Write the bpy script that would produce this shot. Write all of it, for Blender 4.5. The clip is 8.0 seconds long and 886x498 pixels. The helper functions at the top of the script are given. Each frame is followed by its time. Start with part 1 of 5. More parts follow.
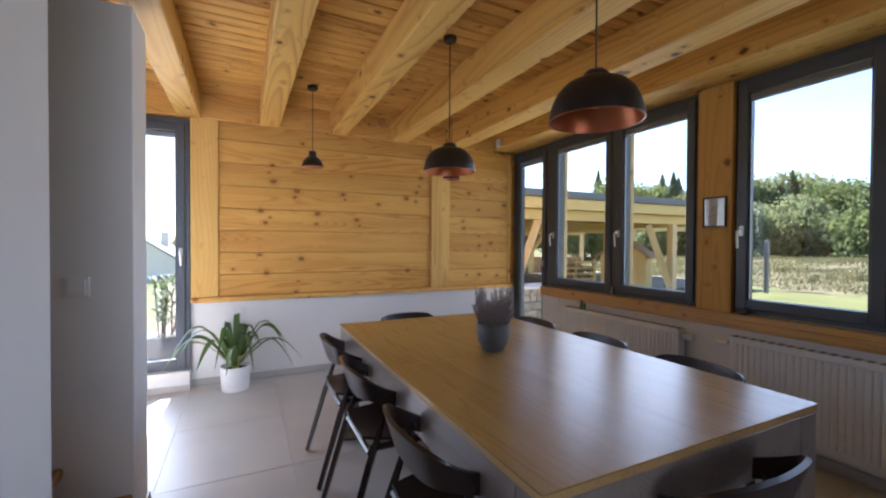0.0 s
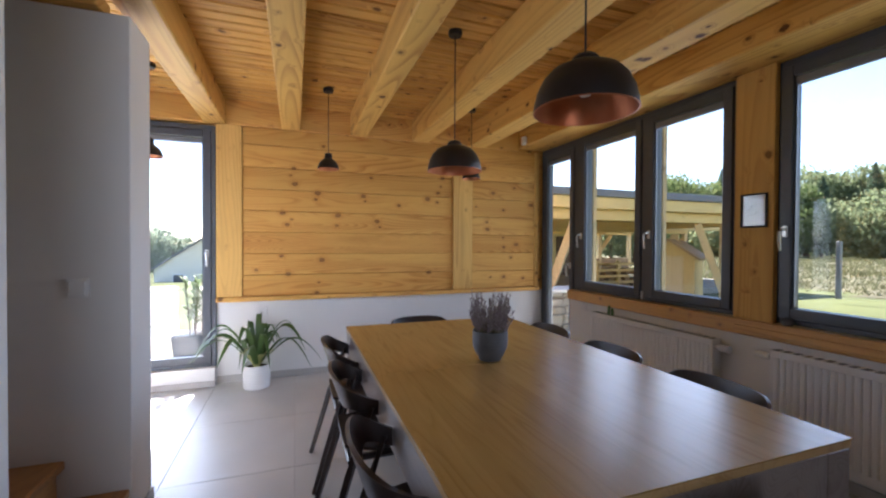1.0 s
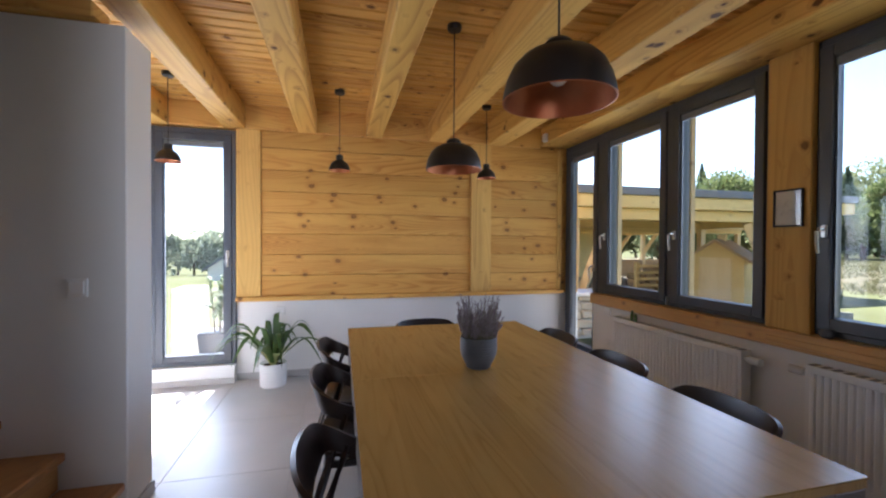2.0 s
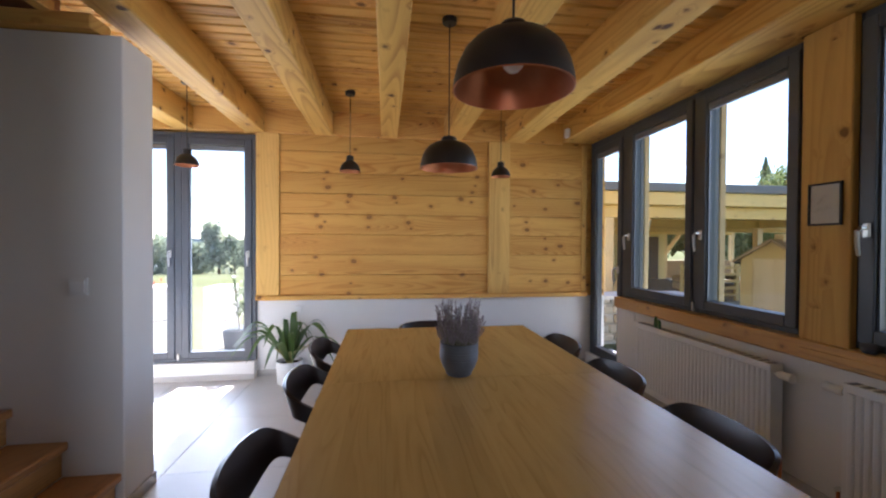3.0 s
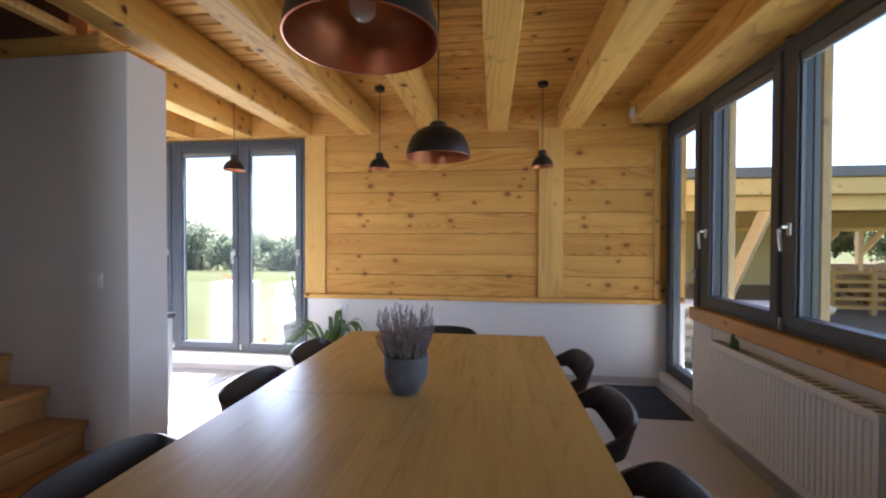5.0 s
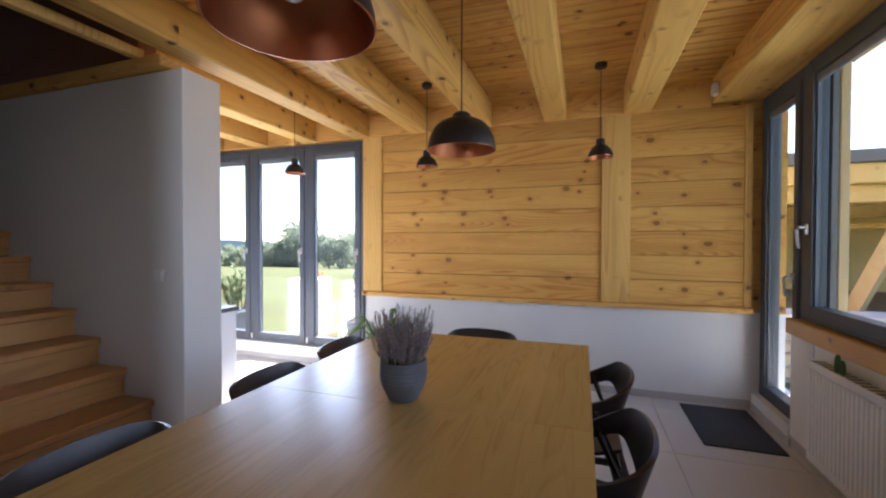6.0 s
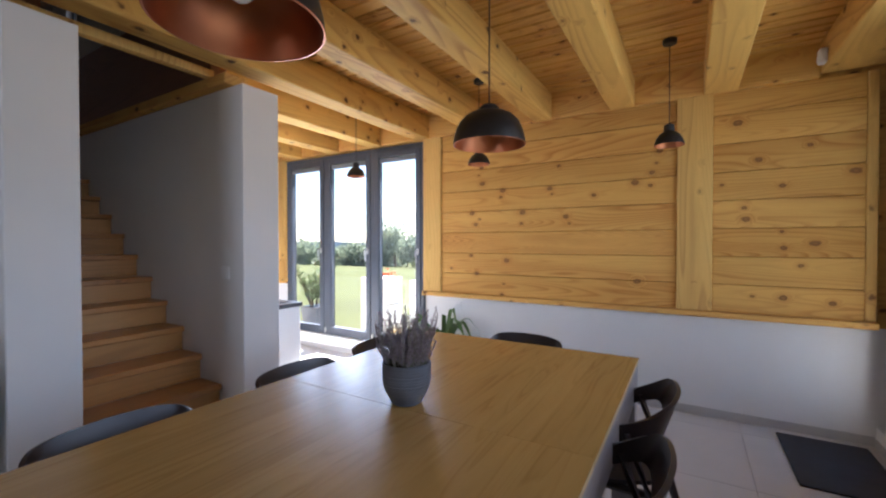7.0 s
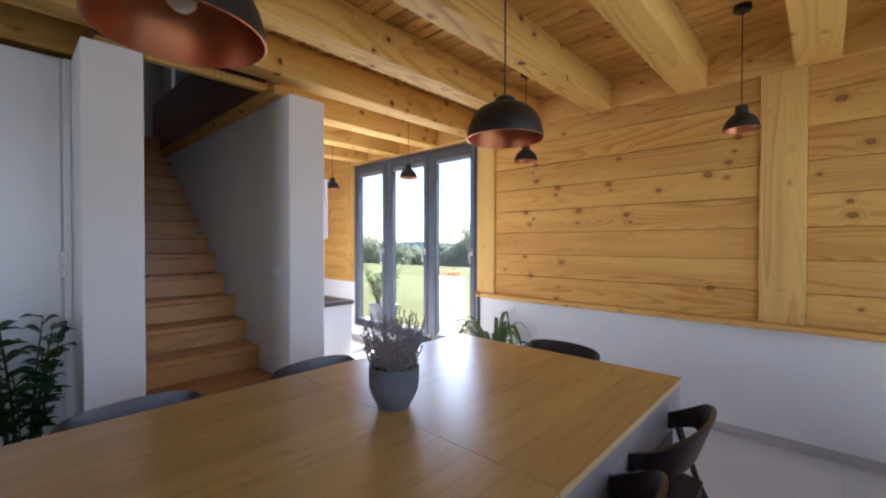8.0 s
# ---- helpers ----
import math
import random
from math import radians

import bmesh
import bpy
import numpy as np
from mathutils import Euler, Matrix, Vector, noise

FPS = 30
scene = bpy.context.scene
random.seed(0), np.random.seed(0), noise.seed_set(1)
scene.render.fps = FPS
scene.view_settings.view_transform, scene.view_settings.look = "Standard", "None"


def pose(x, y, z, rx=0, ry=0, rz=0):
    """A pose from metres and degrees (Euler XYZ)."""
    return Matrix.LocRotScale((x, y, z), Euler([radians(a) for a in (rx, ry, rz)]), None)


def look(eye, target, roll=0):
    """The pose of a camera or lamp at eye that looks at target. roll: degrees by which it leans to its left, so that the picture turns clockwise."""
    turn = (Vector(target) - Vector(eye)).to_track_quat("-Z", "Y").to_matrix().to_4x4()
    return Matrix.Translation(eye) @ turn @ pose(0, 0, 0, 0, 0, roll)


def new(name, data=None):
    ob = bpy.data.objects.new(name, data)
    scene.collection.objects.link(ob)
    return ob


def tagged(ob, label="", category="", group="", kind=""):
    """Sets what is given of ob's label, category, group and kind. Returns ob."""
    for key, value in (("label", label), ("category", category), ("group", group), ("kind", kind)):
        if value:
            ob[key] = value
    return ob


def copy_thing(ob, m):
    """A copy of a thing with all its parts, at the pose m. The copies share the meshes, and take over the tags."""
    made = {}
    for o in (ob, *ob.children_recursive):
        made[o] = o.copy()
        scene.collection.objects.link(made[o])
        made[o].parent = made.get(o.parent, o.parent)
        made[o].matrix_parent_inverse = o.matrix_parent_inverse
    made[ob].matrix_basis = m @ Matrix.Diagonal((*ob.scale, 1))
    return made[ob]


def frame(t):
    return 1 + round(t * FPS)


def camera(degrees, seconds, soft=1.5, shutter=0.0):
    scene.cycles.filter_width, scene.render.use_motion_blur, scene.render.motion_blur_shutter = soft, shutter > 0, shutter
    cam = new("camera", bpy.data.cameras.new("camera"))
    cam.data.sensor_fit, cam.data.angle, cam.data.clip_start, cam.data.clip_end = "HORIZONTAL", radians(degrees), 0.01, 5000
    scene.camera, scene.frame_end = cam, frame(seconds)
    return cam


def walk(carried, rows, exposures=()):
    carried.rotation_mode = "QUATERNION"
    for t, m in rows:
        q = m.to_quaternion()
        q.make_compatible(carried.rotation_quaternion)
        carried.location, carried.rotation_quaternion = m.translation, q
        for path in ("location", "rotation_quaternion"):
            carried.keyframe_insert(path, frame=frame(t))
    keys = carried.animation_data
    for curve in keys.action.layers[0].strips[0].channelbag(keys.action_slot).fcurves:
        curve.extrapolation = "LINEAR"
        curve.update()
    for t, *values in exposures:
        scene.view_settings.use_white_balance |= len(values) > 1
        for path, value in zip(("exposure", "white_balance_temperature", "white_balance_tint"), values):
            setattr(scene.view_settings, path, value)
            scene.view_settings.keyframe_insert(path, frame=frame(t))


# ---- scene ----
cam = camera(94.4, 8.0, soft=2.2)
ROWS = [
    (0.0, (0.024, -0.001, 1.277), (0.899, 1.797, 1.249), 0.3),
    (0.5, (0.156, -0.007, 1.280), (0.943, 1.832, 1.254), 0.3),
    (1.0, (0.286, -0.012, 1.288), (0.962, 1.870, 1.261), 0.3),
    (1.5, (0.413, -0.013, 1.291), (0.999, 1.900, 1.265), 0.3),
    (3.0, (0.839, 0.007, 1.300), (1.118, 1.987, 1.274), 0.3),
    (3.5, (0.998, 0.039, 1.300), (1.186, 2.030, 1.272), 0.3),
    (4.0, (1.168, 0.097, 1.300), (1.250, 2.095, 1.270), 0.3),
    (4.5, (1.328, 0.162, 1.294), (1.266, 2.161, 1.267), 0.2),
    (6.0, (1.749, 0.423, 1.288), (1.105, 2.316, 1.256), 0.1),
    (6.5, (1.883, 0.507, 1.282), (1.039, 2.319, 1.253), 0.0),
    (7.0, (1.982, 0.605, 1.282), (0.952, 2.320, 1.253), 0.0),
    (7.5, (2.087, 0.719, 1.280), (0.891, 2.321, 1.255), 0.0),
    (8.0, (2.202, 0.851, 1.283), (0.841, 2.317, 1.256), 0.1),
]
walk(cam, [(t, look(eye, target, roll)) for t, eye, target, roll in ROWS], exposures=[(0.0, 2.5, 5850, 18), (8.0, 2.5, 5850, 18)])

# ---- light ----
world = bpy.data.worlds.new("sky")
scene.world = world
world.use_nodes = True
wn = world.node_tree
sky = wn.nodes.new("ShaderNodeTexSky")
sky.sky_type, sky.sun_disc = "NISHITA", False
SUN_EL, SUN_AZ = 50.0, -2.0
sky.sun_elevation, sky.sun_rotation = radians(SUN_EL), radians(-SUN_AZ)
sky.dust_density, sky.air_density = 0.4, 1.0
wn.nodes["Background"].inputs["Strength"].default_value = 0.08
wn.links.new(sky.outputs[0], wn.nodes["Background"].inputs["Color"])
sun = new("sun", bpy.data.lights.new("sun", "SUN"))
sun.data.energy, sun.data.angle, sun.data.color = 5.0, radians(0.5), (1.0, 0.94, 0.85)
a, e = radians(SUN_AZ), radians(SUN_EL)
sun.matrix_world = look((math.sin(-a) * math.cos(e) * 20, math.cos(a) * math.cos(e) * 20, math.sin(e) * 20), (0, 0, 0))

# fill lamp added behind the walk to brighten the room; no window is known there
south = new("south_fill_lamp", bpy.data.lights.new("south_fill_lamp", "AREA"))
south.data.shape, south.data.size, south.data.size_y = "RECTANGLE", 1.6, 1.4
south.data.energy, south.data.color, south.data.spread = 0.9, (0.85, 0.93, 1.0), radians(55)
south.matrix_world = look((0.35, -2.95, 1.6), (0.35, 3.0, 1.5))


def window_light(name, centre, towards, wide, high, watts, spread=140.0):
    """Daylight of one glazed opening, in its plane, shining into the room."""
    lamp = new(name, bpy.data.lights.new(name, "AREA"))
    lamp.data.shape, lamp.data.size, lamp.data.size_y = "RECTANGLE", wide, high
    lamp.data.energy, lamp.data.color, lamp.data.spread = watts, (0.76, 0.87, 1.0), radians(spread)
    lamp.matrix_world = look(centre, [c + d for c, d in zip(centre, towards)])


window_light("daylight_window_1", (3.055, 2.69, 1.60), (-1, 0, 0), 1.46, 1.34, 2.5, 130.0)
window_light("daylight_window_2", (3.055, 0.86, 1.60), (-1, 0, 0), 1.44, 1.34, 1.15, 120.0)
window_light("daylight_side_door", (3.062, 3.855, 1.24), (-1, 0, 0), 0.40, 2.0, 0.5, 110.0)
window_light("daylight_garden_doors", (-1.47, 4.19, 1.12), (0, -1, 0), 2.0, 1.75, 13.0, 130.0)
window_light("daylight_upper_window", (-3.38, 2.31, 3.24), (0, -1, 0), 0.17, 0.88, 0.25, 150.0)

# ---- materials ----
MATS = {}


def mat(name, color, rough=0.5, metal=0.0, spec=0.5):
    m = bpy.data.materials.new(name)
    m.use_nodes = True
    b = m.node_tree.nodes["Principled BSDF"]
    b.inputs["Base Color"].default_value = (*color, 1)
    b.inputs["Roughness"].default_value = rough
    b.inputs["Metallic"].default_value = metal
    b.inputs["Specular IOR Level"].default_value = spec
    MATS[name] = m
    return m


def nd(m, kind, operation="", feature="", blend=""):
    n = m.node_tree.nodes.new(kind)
    if operation:
        n.operation = operation
    if feature:
        n.feature = feature
    if blend:
        n.data_type, n.blend_type = "RGBA", blend
    return n


def link(m, a, b):
    m.node_tree.links.new(a, b)


def ramp(m, fac, stops):
    r = nd(m, "ShaderNodeValToRGB")
    els = r.color_ramp.elements
    while len(els) < len(stops):
        els.new(0.5)
    for el, (p, c) in zip(els, stops):
        el.position, el.color = p, (*c, 1)
    link(m, fac, r.inputs[0])
    return r.outputs[0]


def mix(m, fac, a, b, blend="MIX"):
    n = nd(m, "ShaderNodeMix", blend=blend)
    for sock, v in ((n.inputs[0], fac), (n.inputs[6], a), (n.inputs[7], b)):
        if isinstance(v, (int, float)):
            sock.default_value = v
        elif isinstance(v, tuple):
            sock.default_value = (*v, 1)
        else:
            link(m, v, sock)
    return n.outputs[2]


def math_node(m, op, a, b):
    n = nd(m, "ShaderNodeMath", operation=op)
    for sock, v in zip(n.inputs, (a, b)):
        if isinstance(v, (int, float)):
            sock.default_value = v
        else:
            link(m, v, sock)
    return n.outputs[0]


def coords(m, scale, island=False):
    """Object coordinates, shifted at random from piece to piece, then scaled."""
    tc = nd(m, "ShaderNodeTexCoord")
    if island:
        rnd = nd(m, "ShaderNodeNewGeometry").outputs["Random Per Island"]
    else:
        rnd = nd(m, "ShaderNodeObjectInfo").outputs["Random"]
    comb = nd(m, "ShaderNodeCombineXYZ")
    link(m, math_node(m, "MULTIPLY", rnd, 37.0), comb.inputs[0])
    link(m, math_node(m, "MULTIPLY", rnd, 11.0), comb.inputs[1])
    link(m, math_node(m, "MULTIPLY", rnd, 23.0), comb.inputs[2])
    add = nd(m, "ShaderNodeVectorMath", operation="ADD")
    link(m, tc.outputs["Object"], add.inputs[0])
    link(m, comb.outputs[0], add.inputs[1])
    mp = nd(m, "ShaderNodeMapping")
    mp.inputs["Scale"].default_value = scale
    link(m, add.outputs[0], mp.inputs["Vector"])
    return mp.outputs[0], rnd, add.outputs[0]


def noise_tex(m, vec, scale, detail=3.0, rough=0.55, dist=0.0):
    n = nd(m, "ShaderNodeTexNoise")
    n.inputs["Scale"].default_value, n.inputs["Detail"].default_value = scale, detail
    n.inputs["Roughness"].default_value, n.inputs["Distortion"].default_value = rough, dist
    if vec is not None:
        link(m, vec, n.inputs["Vector"])
    return n.outputs["Fac"]


def bump(m, height, strength, dist=0.002):
    b = nd(m, "ShaderNodeBump")
    b.inputs["Strength"].default_value, b.inputs["Distance"].default_value = strength, dist
    link(m, height, b.inputs["Height"])
    link(m, b.outputs[0], m.node_tree.nodes["Principled BSDF"].inputs["Normal"])


def wood(name, light, dark, axis="x", rough=0.45, island=False, knots=0.8, knot_col=(0.085, 0.038, 0.02), vary=0.25, grain=1.0, knot_size=1.0, rings=26.0, spots=()):
    """Sawn timber: contour-like growth rings drawn out along one axis, whorls of knots that the grain bends round, fine fibres, a tint for each piece."""
    m = mat(name, light, rough)
    s = {"x": (0.55, 6, 6), "y": (6, 0.55, 6), "z": (6, 6, 0.55)}[axis]
    v, rnd, raw = coords(m, s, island)
    bands = noise_tex(m, v, 0.8 * grain, 2.0, 0.5, 0.3)
    swell = noise_tex(m, v, 0.55 * grain, 1.0, 0.45, 0.25)
    field = math_node(m, "MULTIPLY", swell, rings)
    halo = core = None
    if knots:
        kp = nd(m, "ShaderNodeMapping")
        kp.inputs["Scale"].default_value = tuple((6.6 if c == axis else 8.6) / knot_size for c in "xyz")
        link(m, raw, kp.inputs["Vector"])
        wob = noise_tex(m, kp.outputs[0], 3.2, 3.0)
        vor = nd(m, "ShaderNodeTexVoronoi", feature="F1")
        vor.inputs["Scale"].default_value, vor.inputs["Randomness"].default_value = 1.0, 1.0
        link(m, kp.outputs[0], vor.inputs["Vector"])
        pick = nd(m, "ShaderNodeSeparateColor")
        link(m, vor.outputs["Color"], pick.inputs[0])
        # whorls: knots only where the tree bore branches, along its length
        along = nd(m, "ShaderNodeSeparateXYZ")
        link(m, raw, along.inputs[0])
        line = nd(m, "ShaderNodeCombineXYZ")
        link(m, along.outputs["xyz".index(axis)], line.inputs[0])
        link(m, math_node(m, "MULTIPLY", rnd, 53.0), line.inputs[1])
        whorl = noise_tex(m, line.outputs[0], 4.2, 1.0)
        some = math_node(m, "MULTIPLY", math_node(m, "GREATER_THAN", pick.outputs[0], 0.12), math_node(m, "GREATER_THAN", whorl, 0.43))
        size = math_node(m, "MULTIPLY", pick.outputs[1], 0.17)
        d = math_node(m, "ADD", vor.outputs["Distance"], math_node(m, "ADD", math_node(m, "MULTIPLY", wob, 0.34), size))
        halo = math_node(m, "MULTIPLY", ramp(m, d, [(0.32, (1, 1, 1)), (0.58, (0, 0, 0))]), some)
        core = math_node(m, "MULTIPLY", ramp(m, d, [(0.31, (1, 1, 1)), (0.40, (0, 0, 0))]), some)
        field = math_node(m, "ADD", field, math_node(m, "MULTIPLY", halo, 1.3))
    if spots:
        # knots of known place on an upright wall that faces along y
        place = nd(m, "ShaderNodeNewGeometry").outputs["Position"]
        flat = nd(m, "ShaderNodeVectorMath", operation="MULTIPLY")
        flat.inputs[1].default_value = (0.72, 0.0, 1.0)
        link(m, place, flat.inputs[0])
        near = None
        for i, (sx, sz) in enumerate(spots):
            dist = nd(m, "ShaderNodeVectorMath", operation="DISTANCE")
            dist.inputs[1].default_value = (sx * 0.72, 0.0, sz)
            link(m, flat.outputs[0], dist.inputs[0])
            one = math_node(m, "MULTIPLY", dist.outputs["Value"], 1.0 / (0.009 + 0.010 * ((i * 7) % 5) / 4))
            near = one if near is None else math_node(m, "MINIMUM", near, one)
        wob = noise_tex(m, raw, 45.0, 3.0)
        d = math_node(m, "ADD", near, math_node(m, "MULTIPLY", wob, 0.9))
        d = math_node(m, "MULTIPLY", d, 0.25)
        halo = ramp(m, d, [(0.30, (1, 1, 1)), (0.85, (0, 0, 0))])
        core = ramp(m, d, [(0.20, (0.75, 0.75, 0.75)), (0.27, (1, 1, 1)), (0.33, (0.9, 0.9, 0.9)), (0.42, (0, 0, 0))])
        field = math_node(m, "ADD", field, math_node(m, "MULTIPLY", halo, 2.2))
        knots = 0.8
    saw = math_node(m, "FRACT", field, 0.0)
    line_ = ramp(m, saw, [(0.0, (0, 0, 0)), (0.45, (0.1, 0.1, 0.1)), (0.86, (1, 1, 1)), (1.0, (0, 0, 0))])
    figure = ramp(m, bands, [(0.38, (0.22, 0.22, 0.22)), (0.66, (1, 1, 1))])
    fibre = noise_tex(m, v, 14.0 * grain, 3.0, 0.6)
    mid = tuple(0.72 * l + 0.28 * d for l, d in zip(light, dark))
    base = ramp(m, bands, [(0.3, light), (0.7, mid)])
    base = mix(m, math_node(m, "MULTIPLY", math_node(m, "MULTIPLY", line_, figure), 0.72), base, dark)
    base = mix(m, math_node(m, "MULTIPLY", fibre, 0.30), base, dark)
    if knots:
        base = mix(m, math_node(m, "MULTIPLY", halo, 0.5 * knots), base, dark)
        base = mix(m, math_node(m, "MULTIPLY", core, knots), base, knot_col)
    tint = ramp(m, rnd, [(0.0, (1 - vary, 1 - vary * 1.15, 1 - vary * 1.4)), (0.5, (1, 1, 1)), (1.0, (1 - vary * 0.3, 1 - vary * 0.45, 1 - vary * 0.7))])
    base = mix(m, 1.0, base, tint, "MULTIPLY")
    link(m, base, m.node_tree.nodes["Principled BSDF"].inputs["Base Color"])
    bump(m, fibre, 0.25, 0.001)
    return m


def mottled(name, color, rough, amount=0.12, scale=3.0, fine=60.0, bumpy=0.1, metal=0.0, spec=0.5, island=False):
    """A plain finish with soft unevenness at two scales."""
    m = mat(name, color, rough, metal, spec)
    v, rnd, raw = coords(m, (1, 1, 1), island)
    big, small = noise_tex(m, raw, scale, 4.0), noise_tex(m, raw, fine, 3.0)
    dark = tuple(c * (1 - amount) for c in color)
    lite = tuple(min(1, c * (1 + amount * 0.6)) for c in color)
    base = ramp(m, big, [(0.3, dark), (0.7, lite)])
    base = mix(m, math_node(m, "MULTIPLY", small, amount), base, dark)
    link(m, base, m.node_tree.nodes["Principled BSDF"].inputs["Base Color"])
    rr = nd(m, "ShaderNodeMapRange")
    rr.inputs["To Min"].default_value, rr.inputs["To Max"].default_value = rough * 0.85, min(1, rough * 1.15)
    link(m, big, rr.inputs["Value"])
    link(m, rr.outputs[0], m.node_tree.nodes["Principled BSDF"].inputs["Roughness"])
    if bumpy:
        bump(m, small, bumpy, 0.001)
    return m


KNOTS = ((0.24, 1.93), (0.27, 2.0), (0.28, 1.85), (1.01, 1.95), (1.78, 1.99), (1.76, 1.9), (1.73, 1.83), (0.49, 1.77), (0.47, 1.71), (0.93, 1.76), (0.95, 1.71), (1.3, 1.68), (1.61, 1.76), (1.72, 1.73), (0.17, 1.57), (0.25, 1.51), (0.21, 1.46), (0.68, 1.56), (0.67, 1.46), (1.07, 1.51), (1.1, 1.45), (0.16, 1.16), (0.53, 1.12), (-0.06, 1.03), (0.22, 0.99), (0.5, 0.9), (0.48, 0.8), (1.63, 0.98), (2.66, 1.93), (2.39, 1.86), (2.18, 1.7), (2.52, 1.67), (2.88, 1.74), (2.31, 1.53), (2.32, 1.45), (2.52, 1.36), (2.53, 1.25), (2.69, 1.28), (2.62, 1.13), (2.53, 0.91), (2.36, 0.91), (2.78, 0.89), (2.27, 2.13), (0.54, 2.23))
wood("pine_wall", (0.82, 0.49, 0.135), (0.45, 0.17, 0.034), "x", 0.42, knots=0, knot_col=(0.17, 0.075, 0.035), vary=0.22, grain=1.45, spots=KNOTS)
wood("pine_figured", (0.80, 0.45, 0.12), (0.36, 0.125, 0.025), "x", 0.42, knots=0, vary=0.10, grain=2.2, rings=44.0)
wood("pine_post", (0.84, 0.54, 0.165), (0.42, 0.19, 0.05), "z", 0.45, vary=0.12, knots=0.7)
wood("pine_beam", (0.84, 0.53, 0.145), (0.40, 0.18, 0.042), "y", 0.45, vary=0.15, knots=0.9, rings=16.0)
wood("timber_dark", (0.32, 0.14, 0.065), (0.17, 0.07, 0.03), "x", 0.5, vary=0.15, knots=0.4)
wood("pine_beam_x", (0.83, 0.51, 0.14), (0.50, 0.20, 0.055), "x", 0.45, vary=0.15, knots=0.85)
wood("pine_sill", (0.74, 0.44, 0.13), (0.40, 0.17, 0.05), "y", 0.35, vary=0.1, knots=0.5)
wood("ceiling_plank", (0.86, 0.52, 0.14), (0.38, 0.16, 0.04), "x", 0.5, island=True, vary=0.25, knots=0.8)
wood("oak_top", (0.46, 0.28, 0.087), (0.315, 0.175, 0.046), "y", 0.27, knots=0, vary=0.10, grain=4.4, rings=7.0)
wood("oak_edge", (0.62, 0.42, 0.18), (0.4, 0.22, 0.07), "y", 0.4, knots=0, vary=0.05, grain=2)
wood("table_frame", (0.34, 0.29, 0.26), (0.17, 0.13, 0.115), "y", 0.30, knots=0, vary=0.1, grain=2)
wood("stair_riser", (0.60, 0.31, 0.10), (0.34, 0.16, 0.05), "y", 0.4, knots=0.3, vary=0.2)
wood("stair_oak", (0.56, 0.26, 0.075), (0.28, 0.12, 0.035), "y", 0.35, knots=0.3, vary=0.2)
wood("chair_dark", (0.026, 0.014, 0.012), (0.014, 0.008, 0.007), "y", 0.34, knots=0, vary=0.15, grain=3)
wood("timber_out", (0.70, 0.54, 0.30), (0.50, 0.34, 0.15), "z", 0.6, knots=0.4, vary=0.15)
wood("board_out", (0.74, 0.55, 0.22), (0.55, 0.36, 0.12), "x", 0.6, knots=0.5, vary=0.2)
wood("rack_wood", (0.40, 0.27, 0.15), (0.22, 0.14, 0.07), "x", 0.7, knots=0.4, vary=0.3)
mottled("plaster", (0.78, 0.77, 0.75), 0.85, 0.05, 1.2, 90, 0.12)
# darker copy of plaster, with the upper floor's shade in its colour
mottled("plaster_shaded", (0.66, 0.64, 0.61), 0.85, 0.05, 1.2, 90, 0.12)
mottled("floor_tile", (0.57, 0.545, 0.515), 0.38, 0.10, 1.6, 25, 0.05)
mottled("grout", (0.50, 0.48, 0.455), 0.8, 0.1)
mottled("skirting_tile", (0.48, 0.46, 0.44), 0.4, 0.08, 4, 40, 0.05)
mottled("alu_grey", (0.13, 0.14, 0.155), 0.4, 0.06, 5, 120, 0.03)
# woodland colour shifted to blue-grey to stand for haze
mottled("hazy_hills", (0.22, 0.27, 0.30), 0.95, 0.12, 0.02, 0.2, 0.0)
mottled("frame_grey", (0.072, 0.082, 0.10), 0.38, 0.1, 5, 120, 0.05)
mottled("blind_grey", (0.20, 0.21, 0.23), 0.5, 0.1, 8, 80, 0.05)
mottled("radiator_white", (0.80, 0.80, 0.79), 0.35, 0.03, 3, 60, 0.03)
mottled("lamp_black", (0.014, 0.012, 0.012), 0.42, 0.25, 12, 90, 0.08)
mottled("lamp_copper", (0.52, 0.19, 0.085), 0.36, 0.2, 9, 70, 0.06, metal=0.9)
mottled("steel", (0.62, 0.62, 0.60), 0.3, 0.08, 9, 80, 0.02, metal=1.0)
mottled("white_plastic", (0.78, 0.78, 0.77), 0.4, 0.03, 9, 80, 0.02)
mottled("black_plastic", (0.02, 0.02, 0.022), 0.45, 0.15, 9, 80, 0.02)
mottled("pot_white", (0.82, 0.82, 0.81), 0.35, 0.03, 9, 80, 0.02)
mottled("mat_dark", (0.035, 0.036, 0.042), 0.95, 0.3, 8, 300, 0.6)
mottled("soil", (0.06, 0.04, 0.025), 0.95, 0.4, 30, 120, 0.8)
mottled("cabinet_white", (0.82, 0.82, 0.82), 0.25, 0.03, 4, 60, 0.02)
mottled("worktop_grey", (0.10, 0.10, 0.105), 0.4, 0.15, 8, 90, 0.05)
mottled("roof_grey", (0.14, 0.15, 0.165), 0.6, 0.15, 4, 60, 0.1)
mottled("render_yellow", (0.66, 0.55, 0.27), 0.9, 0.08, 2, 60, 0.15)
mottled("render_pale", (0.72, 0.68, 0.57), 0.9, 0.06, 2, 60, 0.15)
mottled("door_brown", (0.07, 0.045, 0.03), 0.6, 0.2, 6, 60, 0.1)
mottled("stone", (0.42, 0.37, 0.29), 0.85, 0.3, 9, 60, 0.6)
mottled("mortar", (0.40, 0.37, 0.33), 0.95, 0.15, 9, 60, 0.3)
mottled("yard_gravel", (0.27, 0.25, 0.21), 0.95, 0.25, 5, 70, 0.5)
